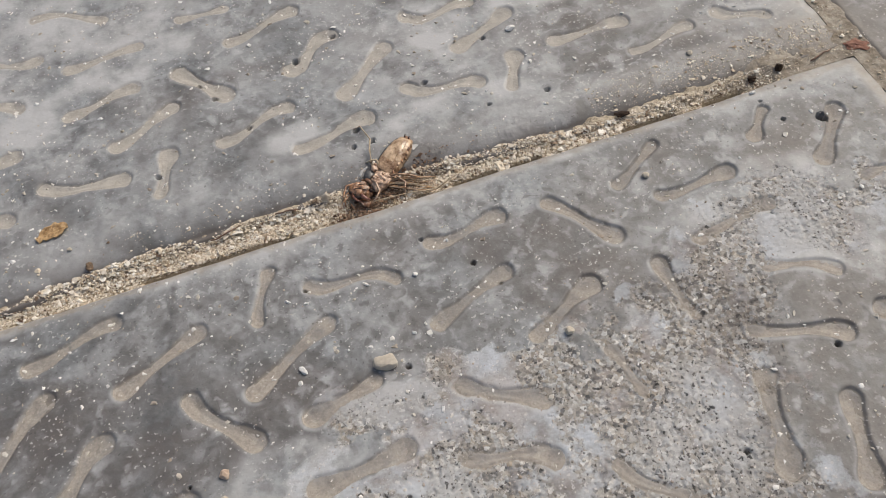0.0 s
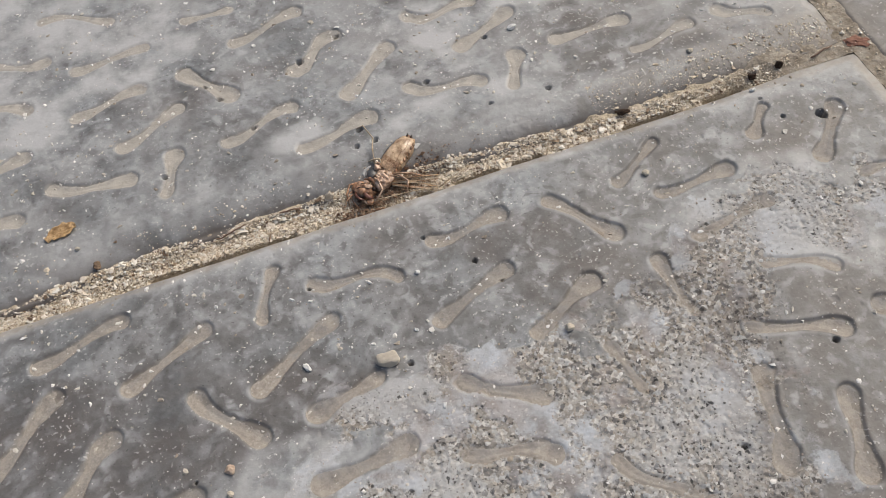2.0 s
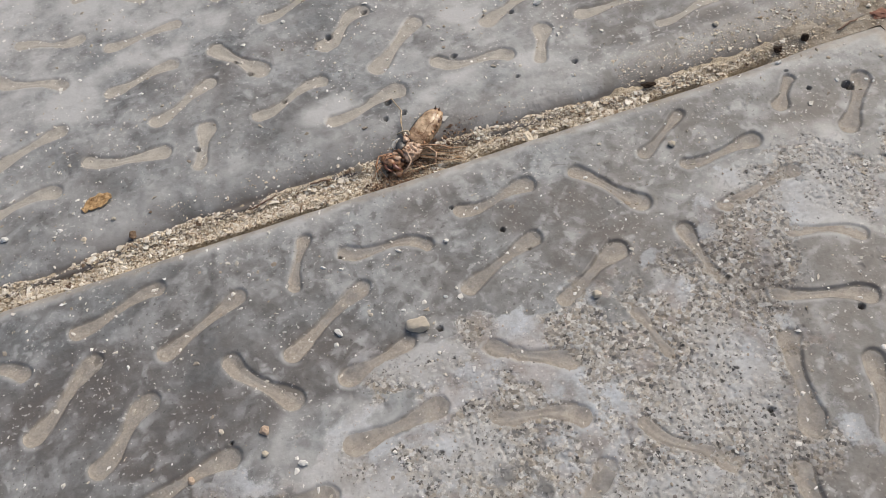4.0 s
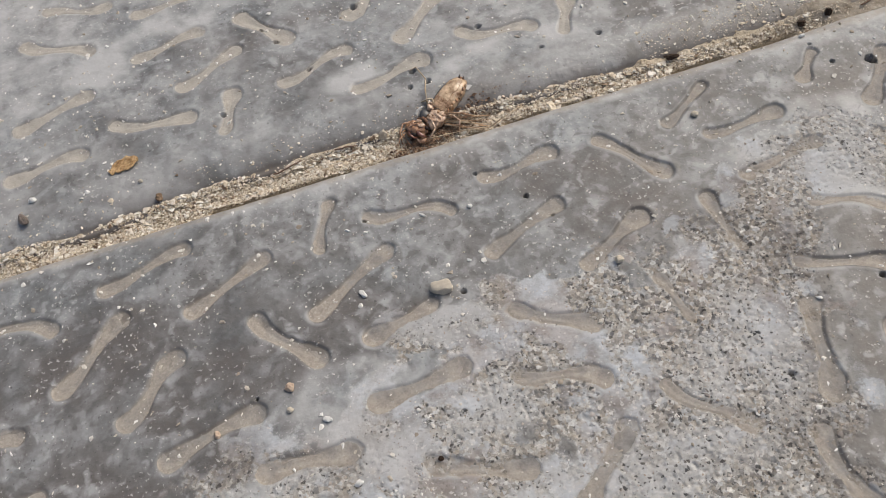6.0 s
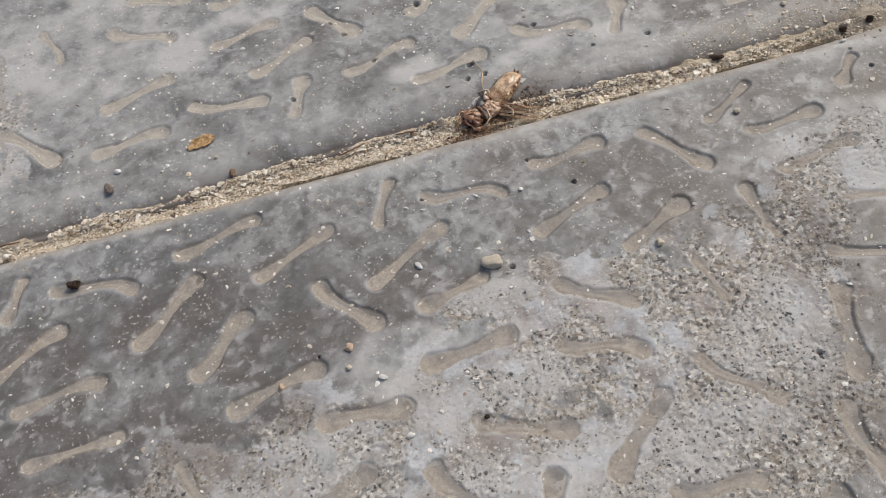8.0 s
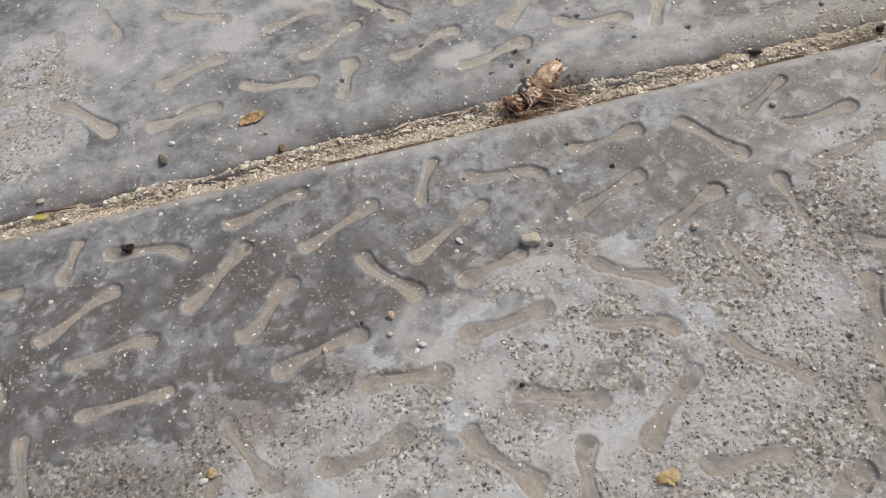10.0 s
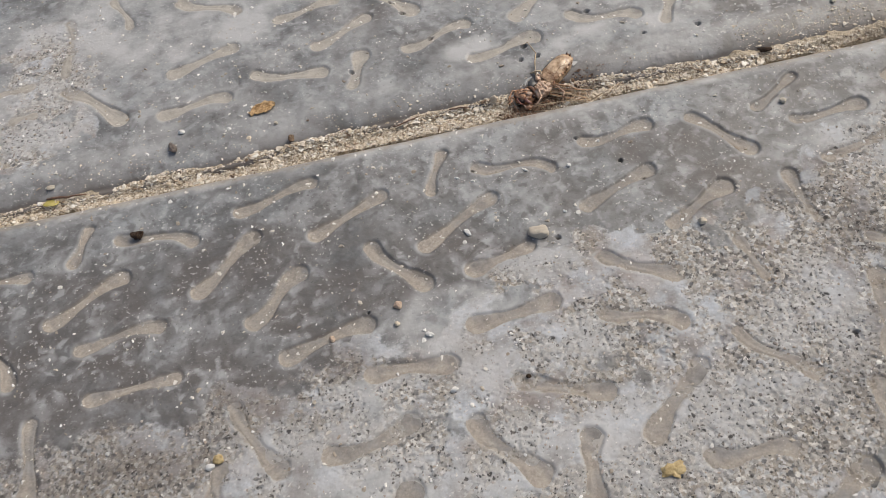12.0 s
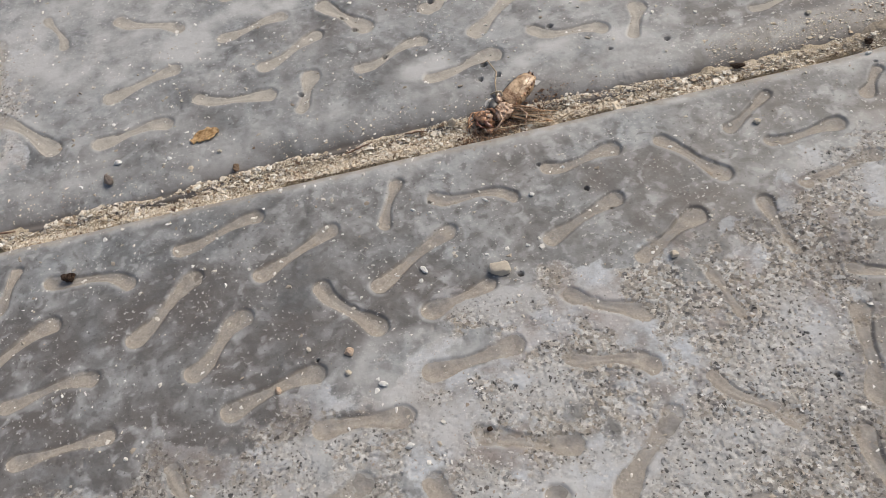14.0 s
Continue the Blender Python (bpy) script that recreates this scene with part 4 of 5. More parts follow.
pebble("white_chip", 171.0, -23.4, (1.4, 1.3, 1.0), TAN_STONE, "tiny cream stone chip by a groove", seed=10)
pebble("white_chip", 227.0, -2.6, (1.3, 0.8, 0.7), WHITE_STONE, "tiny white chip on the slab's edge", seed=21)
pebble("crumb", 1.9, -79.0, (1.9, 1.7, 1.0), ORANGE_STONE, "orange-brown brick crumb at the worn patch's rim", seed=11, category="crumb")
pebble("crumb", 0.2, -86.5, (1.2, 1.1, 0.7), TAN_STONE, "tan stone crumb beside the worn patch", seed=12, category="crumb")
pebble("crumb", 119.0, -72.0, (1.7, 1.5, 1.1), TAN_STONE, "cream stone crumb on the worn patch", seed=13, category="crumb")
pebble("crumb", -23.6, -86.6, (1.1, 1.4, 1.0), ORANGE_STONE, "orange stone crumb lying in a groove", seed=14, category="crumb")
pebble("crumb", 59.2, 13.4, (1.9, 0.8, 2.4), PEBBLE_STONE, "flat tan chip standing by the dead insect's head", FAR, seed=15, z=on_bed(59.2, 13.4) - 0.3, category="crumb", turn=14, jag=0.1, flats=7)
pebble("crumb", -131.2, 15.8, (1.9, 1.4, 0.8), TAN_STONE, "cream crumb at the joint's rim", FAR, seed=16, z=surface(FAR, -131.2, 15.8) - 0.1, category="crumb")
pebble("crumb", -66.8, -122.6, (2.2, 1.7, 1.1), YELLOW, "yellow stone crumb on worn cement", seed=17, category="crumb")
pebble("crumb", -69.5, -124.6, (1.6, 1.2, 0.9), WHITE_STONE, "cream stone crumb beside a yellow one", seed=18, category="crumb")
pebble("crumb", 76.5, -159.9, (3.4, 2.7, 1.0), YELLOW, "crumbling tan clod of grit on worn cement", seed=19, category="crumb", jag=0.7, flats=2)
pebble("crumb", 215.3, 25.7, (1.4, 1.2, 0.8), TAN_STONE, "tan crumb near the joint", FAR, seed=20, category="crumb")
pebble("dark_crumb", -93.5, -21.4, (2.3, 1.9, 1.7), DARK_CRUMB, "dark brown bark crumb sitting in a groove", seed=22, category="crumb", jag=0.6, flats=3)
pebble("crumb", 278.4, 4.3, (4.2, 2.6, 0.9), RUSSET, "crumpled russet leaf scrap in the cross joint", FAR, seed=41, z=-0.8, category="leaf", jag=0.7, flats=3, turn=-30)
pebble("dark_crumb", 244.1, 6.0, (1.6, 1.6, 1.5), DARK_CRUMB, "dark earth crumb in the joint", FAR, seed=23, z=on_bed(244.1, 6.0) - 0.1, category="crumb", jag=0.5)
pebble("dark_crumb", 232.5, 6.0, (1.9, 1.4, 1.2), DARK_CRUMB, "dark earth crumb in the joint", FAR, seed=24, z=on_bed(232.5, 6.0) + 0.2, category="crumb", jag=0.5)
pebble("dark_crumb", 177.5, 9.0, (3.0, 1.3, 1.1), DARK_CRUMB, "flat dark crumb at the joint's edge", FAR, seed=25, z=on_bed(177.5, 9.0) + 0.4, category="crumb", jag=0.4, turn=-10)
pebble("dark_crumb", 40.8, -117.2, (0.9, 0.8, 0.5), DARK_CRUMB, "small dark crumb in a groove", seed=26, category="crumb", jag=0.4)


def leaf_fragment(u, v):
    m = make_plain("dry_leaf", (0.30, 0.17, 0.07), (0.68, 0.47, 0.25), 420, 0.65, 0.8, 0.4, 0.0005)
    bm = bmesh.new()
    nu, nv = 16, 10
    rows = []
    for j in range(nv):
        row = []
        for i in range(nu):
            a, b = i / (nu - 1) * 2 - 1, j / (nv - 1) * 2 - 1
            wid = 3.1 * math.sqrt(max(0.05, 1 - abs(a) ** 3.2)) * (1 + 0.5 * noise.noise(Vector((a * 3.5, b * 0.7, 4))))
            x, y = a * 5.6 + 0.5 * b, b * wid + 0.5 * a
            z = 1.2 + 0.5 * abs(b) + 1.1 * abs(noise.noise(Vector((x * 0.45, y * 0.6, 2)))) + 0.8 * abs(noise.noise(Vector((x * 0.9, y * 1.1, 5)))) + 0.4 * a
            row.append(bm.verts.new((x / 1000, y / 1000, z / 1000)))
        rows.append(row)
    for j in range(nv - 1):
        for i in range(nu - 1):
            bm.faces.new((rows[j][i], rows[j][i + 1], rows[j + 1][i + 1], rows[j + 1][i]))
    bmesh.ops.recalc_face_normals(bm, faces=bm.faces)
    bmesh.ops.solidify(bm, geom=bm.faces[:], thickness=0.00035)
    ob = new("leaf_fragment", bpy.data.meshes.new("leaf_fragment"))
    low = min(p.co.z for p in bm.verts) * 1000
    bm.to_mesh(ob.data)
    bm.free()
    ob.data.materials.append(m)
    ob.matrix_world = at(u, v, surface(FAR, u, v) - low - 0.1, 0, 0, -4)
    tagged(ob, "crumpled orange-brown dry leaf fragment on the slab", "leaf")


leaf_fragment(-39.0, 33.6)


def seed_husk(u, v):
    m = make_plain("dark_husk", (0.06, 0.045, 0.038), (0.22, 0.18, 0.155), 600, 0.6, 0.6)
    bm = bmesh.new()
    bmesh.ops.create_uvsphere(bm, u_segments=20, v_segments=12, radius=1)
    for p in bm.verts:
        a = math.atan2(p.co.y, p.co.x)
        taper = 1 - 0.35 * p.co.z
        k = 1 + 0.10 * math.cos(a * 7)
        p.co = Vector((p.co.z * 3.2, p.co.x * 1.5 * taper * k, p.co.y * 0.9 * taper * k)) / 1000
    ob = new("seed_husk", bpy.data.meshes.new("seed_husk"))
    bm.to_mesh(ob.data)
    bm.free()
    ob.data.materials.append(m)
    ob.matrix_world = at(u, v, surface(FAR, u, v) + 1.0, 18, 0, 108)
    tagged(ob, "dark brown ridged seed husk lying on the rounded edge", "seed")


seed_husk(-78.7, 22.2)


TWIG_BROWN = make_plain("twig_brown", (0.10, 0.055, 0.035), (0.26, 0.16, 0.11), 500, 0.7, 0.5)


def tube_bm(points, radii, sides=7):
    """A tapered tube through points (mm)."""
    bm = bmesh.new()
    pts = [Vector(p) / 1000 for p in points]
    rings = []
    for i, p in enumerate(pts):
        d = (pts[min(i + 1, len(pts) - 1)] - pts[max(i - 1, 0)]).normalized()
        side = d.orthogonal().normalized()
        up = d.cross(side)
        r = radii[min(i, len(radii) - 1)] / 1000
        rings.append([bm.verts.new(p + (side * math.cos(2 * math.pi * k / sides) + up * math.sin(2 * math.pi * k / sides)) * r) for k in range(sides)])
    for a, b in zip(rings, rings[1:]):
        for k in range(sides):
            bm.faces.new((a[k], a[(k + 1) % sides], b[(k + 1) % sides], b[k])).smooth = True
    bm.faces.new(rings[0][::-1])
    bm.faces.new(rings[-1])
    return bm


def twig(u, v, z, turn, length, r, label):
    rnd = random.Random(int(u * 7))
    pts = [(length * (k / 6 - 0.5), rnd.uniform(-0.03, 0.03) * length, r + rnd.uniform(0, 0.3)) for k in range(7)]
    bm = tube_bm(pts, [r * 0.8, r, r, r * 0.9, r * 0.8, r * 0.7, r * 0.5], 6)
    ob = new("twig", bpy.data.meshes.new("twig"))
    bm.to_mesh(ob.data)
    bm.free()
    ob.data.materials.append(TWIG_BROWN)
    ob.matrix_world = at(u, v, z, 0, 0, turn)
    tagged(ob, label, "twig")


twig(-125.0, 10.6, on_bed(-125.0, 10.6) + 0.5, -4, 17, 0.5, "thin brown twig lying at the joint's rim")
twig(20.5, 12.6, on_bed(20.5, 12.6) + 0.8, 12, 12, 0.3, "thin brown stalk lying in the joint")
twig(44.0, 13.6, on_bed(44.0, 13.6) + 0.8, -6, 9, 0.3, "thin brown stalk lying in the joint")
twig(262.0, 5.0, on_bed(262.0, 5.0) + 0.1, 14, 11, 0.4, "short brown stalk at the joint's end")
pebble("crumb", -131.6, 9.6, (3.4, 2.0, 0.5), LEAF_YELLOW, "yellow leaf scrap on the joint's grit", FAR, seed=31, z=on_bed(-131.6, 9.6) + 0.5, category="leaf")
pebble("crumb", -28.6, 15.5, (1.5, 1.8, 1.3), BROWN_CRUMB, "brown earthy crumb lying against the rounded edge", FAR, seed=32, z=surface(FAR, -28.6, 15.5) - 0.2, category="crumb")
pebble("crumb", -34.0, 24.0, (0.9, 0.8, 0.6), TAN_STONE, "cream crumb on the rounded edge", FAR, seed=33, category="crumb")
pebble("crumb", -74.5, 29.5, (1.6, 1.2, 0.9), WHITE_STONE, "flat white chip on the slab", FAR, seed=34, category="crumb")


def blob_bm(centre, radii, turn=(0, 0, 0), lumps=0.12, freq=0.45, seed=0.0, seg=24, taper=0.0):
    """A lumpy ellipsoid, mm; taper narrows it towards +x."""
    bm = bmesh.new()
    bmesh.ops.create_uvsphere(bm, u_segments=seg, v_segments=seg * 2 // 3, radius=1)
    rot = Euler([radians(a) for a in turn]).to_matrix()
    for p in bm.verts:
        q = p.co.copy()
        k = 1 - taper * q.x
        q = Vector((q.x * radii[0], q.y * radii[1] * k, q.z * radii[2] * k))
        q *= 1 + lumps * noise.noise(q * freq + Vector((seed, seed, 0)))
        p.co = (rot @ q + Vector(centre)) / 1000
    for f in bm.faces:
        f.smooth = True
    return bm


# ---- the dead insect: x runs from its head to its tail ----
def dead_insect(u, v, z, turn):
    chitin = make_plain("brown_chitin", (0.085, 0.034, 0.018), (0.66, 0.37, 0.21), 520, 0.2, 0.6, 0.8, 0.0005)
    belly = make_plain("golden_abdomen", (0.20, 0.100, 0.045), (0.86, 0.64, 0.42), 260, 0.2, 0.5, 0.8, 0.0004)
    front = make_plain("brown_abdomen", (0.17, 0.075, 0.032), (0.80, 0.54, 0.33), 380, 0.25, 0.7, 0.8, 0.0005)
    pale = make_plain("tan_membrane", (0.20, 0.09, 0.045), (0.92, 0.68, 0.50), 420, 0.3, 0.6, 0.7, 0.0005)
    black = make_plain("grey_black_shell", (0.040, 0.040, 0.043), (0.13, 0.128, 0.125), 330, 0.3, 0.3, 0.6)
    dark_m = make_plain("hollow_brown", (0.012, 0.006, 0.004), (0.06, 0.028, 0.018), 500, 0.5, 0.5)
    hem_m = make_plain("brown_hem", (0.12, 0.055, 0.025), (0.50, 0.32, 0.18), 260, 0.25, 0.4, 0.7)
    jaw_m = make_plain("polished_jaw", (0.10, 0.034, 0.022), (0.34, 0.15, 0.105), 300, 0.08, 0.1, 0.9)
    straw = make_plain("straw_vein", (0.34, 0.24, 0.14), (0.72, 0.60, 0.44), 600, 0.4, 0.0)
    wing_m, nt, b = shader("wing_membrane", 0.3)
    n = tex(nt, "ShaderNodeTexVoronoi", 420)
    n.feature = "DISTANCE_TO_EDGE"
    nt.links.new(ramp(nt, n.outputs["Distance"], [(0.0, (0.20, 0.11, 0.055)), (0.10, (0.52, 0.40, 0.27))]), b.inputs["Base Color"])
    nt.links.new(ramp(nt, n.outputs["Distance"], [(0.0, grey(0.45)), (0.07, grey(0.10))]), b.inputs["Alpha"])
    tip_m, nt, b = shader("clear_wing", 0.3)
    b.inputs["Base Color"].default_value = (0.80, 0.79, 0.77, 1)
    b.inputs["Alpha"].default_value = 0.6
    bug = new("dead_insect")
    bug.matrix_world = at(u, v, z, 0, 0, turn)
    tagged(bug, "dead brown winged insect lying on its side across the joint", "insect")

    # head: a dark reddish case with ridges, sunken eyes and polished jaws
    part("head", blob_bm((0.3, 1.2, 0.6), (3.6, 4.3, 3.1), (0, 0, 22), 0.24, 0.6, 1.0, 40), chitin, bug, "dark reddish-brown dried head")
    part("face_plate", blob_bm((-1.2, 0.2, 2.9), (1.7, 1.3, 0.9), (0, -12, 20), 0.18, 0.9, 2.0, 20), chitin, bug)
    part("face_plate", blob_bm((1.6, -0.8, 3.1), (1.4, 1.1, 0.8), (0, 8, -30), 0.18, 0.9, 2.6, 20), pale, bug)
    part("face_plate", blob_bm((0.6, 3.0, 2.8), (1.5, 1.1, 0.8), (0, 0, 40), 0.18, 0.9, 2.9, 20), chitin, bug)
    part("face_plate", blob_bm((2.8, 1.8, 2.5), (1.1, 1.3, 0.8), (0, 0, 10), 0.18, 0.9, 3.1, 20), pale, bug)
    for pts in ([(-2.8, 3.6, 2.0), (-0.8, 1.6, 3.7), (0.8, -1.6, 3.6)], [(-0.6, 4.6, 2.2), (0.9, 2.0, 3.7), (3.4, 0.2, 3.2)], [(-3.0, 1.6, 2.2), (-2.2, -0.6, 3.0), (-0.4, -2.4, 3.2)]):
        part("face_seam", tube_bm(pts, [0.12, 0.18, 0.12], 6), dark_m, bug)
    part("eye", blob_bm((-2.6, 2.9, 1.7), (0.9, 1.1, 0.8), (0, 0, 20), 0.06, 0.6, 0.0, 18), dark_m, bug, "sunken dark eye")
    part("eye", blob_bm((2.4, -2.4, 2.2), (0.8, 0.9, 0.7), (0, 0, 0), 0.06, 0.6, 0.0, 18), dark_m, bug, "sunken dark eye")
    part("jaw", tube_bm([(-1.2, -0.9, 2.7), (-1.9, -2.3, 2.9), (-1.7, -3.9, 2.6), (-0.7, -5.2, 1.9)], [0.6, 0.85, 0.7, 0.25], 12), jaw_m, bug, "glossy dark red jaw")
    part("jaw", tube_bm([(-2.9, 2.2, 1.8), (-3.9, 0.6, 1.9), (-4.1, -1.2, 1.8), (-3.2, -2.8, 1.6)], [0.4, 0.5, 0.45, 0.18], 12), jaw_m, bug, "glossy dark red jaw")
    part("lip", blob_bm((-2.7, -0.6, 1.9), (0.9, 1.5, 0.8), (0, 0, 30), 0.2, 0.9, 3.3, 18), dark_m, bug)
    part("lip", blob_bm((-2.3, -4.4, 0.8), (1.6, 1.3, 0.9), (0, 0, -20), 0.3, 0.9, 3.7, 18), chitin, bug)
    part("palp", tube_bm([(-3.4, -2.6, 1.2), (-3.6, -4.6, 0.8), (-2.2, -6.0, 0.2)], [0.4, 0.34, 0.2]), pale, bug)

    # black neck shield with its clear flange
    part("neck_shield", blob_bm((7.7, 3.0, 2.0), (2.7, 2.2, 1.2), (10, 0, 16), 0.05, 0.4, 5.0, 28), black, bug, "glossy grey-black neck shield")
    part("shield_rim", tube_bm([(4.2, 4.2, 1.8), (5.2, 5.6, 2.2), (7.2, 6.2, 2.5), (9.4, 5.4, 3.0)], [0.25, 0.55, 0.55, 0.3], 8), tip_m, bug, "pale clear rim")
    part("collar", tube_bm([(4.0, 3.6, 1.8), (4.8, 1.4, 3.0), (4.6, -1.2, 3.0), (4.2, -3.4, 1.8)], [0.5, 0.7, 0.7, 0.5], 10), chitin, bug)

    # thorax: tan lumps where the legs rise
    part("thorax", blob_bm((8.4, -2.0, 1.6), (4.8, 3.4, 2.8), (0, 0, 16), 0.42, 0.75, 6.0, 36), pale, bug, "tan lumpy thorax")
    for x, y, zz, rx, ry, rz, a, m in ((6.0, -1.0, 3.5, 1.3, 1.0, 0.9, 40, pale), (6.6, -4.0, 2.8, 1.5, 1.0, 1.0, 10, pale), (8.4, -0.6, 4.1, 1.3, 0.9, 0.8, 20, pale),
                                       (9.4, -3.0, 3.8, 1.5, 0.9, 0.9, 30, pale), (10.8, -0.9, 4.2, 1.2, 1.0, 0.8, 60, front), (11.6, -3.8, 3.0, 1.2, 1.0, 0.9, 0, pale),
                                       (10.4, 2.6, 3.6, 1.3, 1.1, 1.0, 20, pale), (12.2, -5.2, 1.8, 1.1, 0.9, 0.8, 0, front), (11.9, 3.6, 3.2, 1.0, 0.8, 0.8, 0, pale)):
        part("thorax_plate", blob_bm((x, y, zz - 0.5), (rx * 1.25, ry * 1.2, rz * 1.05), (0, 0, a), 0.75, 0.85, x + y, 22), m, bug)
    for pts in ([(5.2, 0.6, 3.5), (6.8, 0.4, 4.2), (7.6, -1.8, 4.2)], [(7.6, -4.6, 3.0), (8.0, -2.2, 4.1), (9.8, -1.6, 4.4)], [(10.2, -4.8, 2.6), (10.6, -2.2, 4.1), (9.8, 0.6, 4.4)]):
        part("thorax_seam", tube_bm(pts, [0.12, 0.22, 0.12], 6), hem_m, bug)

    # abdomen in overlapping rings: a boat shape, broad and flattened on top
    def envelope(f):
        half = 4.6 * (1 - 0.25 * (1 - min(1.0, f / 0.3)) ** 2) * math.sqrt(max(0.03, 1 - max(0.0, (f - 0.42) / 0.60) ** 2.6))
        return 11.2 + 17.0 * f, half, -0.3 + 1.6 * f, 2.2 + 2.0 * f

    def hoop(f0, f1, n, swell, slope, close0=False, close1=False):
        bm = bmesh.new()
        rings = []
        for k in range(n):
            f = f0 + (f1 - f0) * k / (n - 1)
            x, r, cy, cz = envelope(f)
            r = r + swell + slope * k / (n - 1)
            ring = []
            for q in range(32):
                a = 2 * math.pi * q / 32
                flat = math.copysign(abs(math.sin(a)) ** 0.8, math.sin(a)) * 0.72
                pucker = 1 + 0.05 * noise.noise(Vector((x * 0.35, a * 2.8, 0))) + 0.03 * noise.noise(Vector((x * 1.2, a * 5, 3)))
                ring.append(bm.verts.new(Vector((x + 0.35 * math.cos(2 * a), cy + r * math.cos(a) * pucker, cz + r * flat * pucker)) / 1000))
            rings.append(ring)
        for a, c in zip(rings, rings[1:]):
            for q in range(32):
                bm.faces.new((a[q], a[(q + 1) % 32], c[(q + 1) % 32], c[q])).smooth = True
        if close0:
            bm.faces.new(rings[0][::-1])
        if close1:
            bm.faces.new(rings[-1])
        return bm

    cuts = [0.0, 0.12, 0.25, 0.40, 0.57, 0.75, 0.99]
    for i in range(6):
        f0, f1 = cuts[i], cuts[i + 1]
        part("abdomen_ring", hoop(f0, min(1.0, f1 + 0.015), 7, -0.08, 0.22, i == 0, i == 5), front if i < 2 else belly, bug, "brown abdomen ring" if i < 2 else "golden-brown glossy abdomen ring")
        if i < 5:
            part("ring_hem", hoop(f1 - 0.006, f1 + 0.010, 3, 0.10, 0.03), hem_m, bug, "darker rear hem")

    def along(turn, f_lo, f_hi, off=0.1):
        line = []
        for k in range(9):
            x, r, cy, cz = envelope(f_lo + (f_hi - f_lo) * k / 8)
            a = radians(turn + 5 * math.sin(k * 1.7 + turn))
            line.append((x, cy + (r + off) * math.cos(a), cz + (r + off) * 0.72 * math.copysign(abs(math.sin(a)) ** 0.8, math.sin(a))))
        return line

    part("abdomen_margin", tube_bm(along(14, 0.08, 0.93), [0.18, 0.3, 0.34, 0.34, 0.34, 0.32, 0.3, 0.26, 0.2], 7), black, bug, "dark side margin of the abdomen")
    part("abdomen_crease", tube_bm(along(118, 0.10, 0.90), [0.05, 0.12, 0.14, 0.12, 0.14, 0.16, 0.12, 0.1, 0.04], 5), hem_m, bug)
    rnd = random.Random(12)
    for k, (x, y, zz) in enumerate(along(158, 0.12, 0.97, 0.0)):
        part("torn_flake", blob_bm((x, y, zz), (1.0, 0.5, 0.7), (rnd.uniform(-30, 30), 0, rnd.uniform(0, 50)), 0.4, 1.2, k * 1.3, 14), (chitin, hem_m, front)[k % 3], bug, "torn brown flake on the abdomen's side")
    part("tail_plate", blob_bm((27.6, 1.6, 4.9), (1.0, 1.3, 1.0), (0, 0, 0), 0.35, 1.0, 8.0, 18), chitin, bug)
    part("tail_spine", tube_bm([(27.2, 2.2, 5.6), (28.4, 2.8, 6.3)], [0.4, 0.18]), dark_m, bug)
    part("tail_spine", tube_bm([(27.8, 0.8, 5.4), (28.7, 1.0, 6.2)], [0.4, 0.18]), dark_m, bug)

    def wing(name, pts, mat, label, zs):
        bm = bmesh.new()
        ring = [bm.verts.new(Vector((x, y, zz)) / 1000) for (x, y), zz in zip(pts, zs)]
        bm.faces.new(ring)
        bmesh.ops.triangulate(bm, faces=bm.faces[:])
        bmesh.ops.subdivide_edges(bm, edges=bm.edges[:], cuts=3, use_grid_fill=True)
        for p in bm.verts:
            p.co.z += 0.0006 * noise.noise(p.co * 350)
        bmesh.ops.solidify(bm, geom=bm.faces[:], thickness=0.00012)
        part(name, bm, mat, bug, label)

    wing("wing_tip", [(25.5, 0.6), (28.4, 2.0), (31.6, 0.9), (32.8, -1.0), (30.6, -3.2), (25.7, -3.6)], tip_m, "clear pale wing tip", [4.2, 4.2, 3.8, 3.6, 3.6, 4.0])
    wing("wing", [(9.8, -3.8), (15.0, -9.0), (19.6, -13.4), (22.8, -16.7), (21.0, -19.6), (18.3, -20.6), (12.4, -14.0), (8.0, -6.8)], wing_m, "torn brown veined wing spread over the joint",
         [2.0, 1.0, 0.2, -0.4, -0.8, -0.9, -0.6, 0.6])
    wing("hind_wing", [(11.0, -3.6), (15.4, -7.4), (19.4, -11.4), (21.6, -14.6), (18.6, -13.6), (13.0, -8.8)], wing_m, "crumpled brown hind wing", [2.2, 1.6, 0.8, 0.2, 0.2, 0.8])
    for k in range(11):
        s = k / 10 + 0.06 * math.sin(k * 5.1)
        part("wing_vein", tube_bm([(10.0 - 1.6 * s, -3.8 - 2.4 * s, 2.3 - 0.9 * s), (17.0 - 4.0 * s + 0.7 * math.sin(13 * s), -10.4 - 3.2 * s, 1.3 - 0.9 * s), (23.0 - 5.6 * s + 1.6 * math.sin(9 * s), -16.4 - 4.4 * s, 0.5 - 0.5 * s)],
                                   [0.20, 0.15, 0.07], 5), straw if k % 3 == 1 else front, bug)
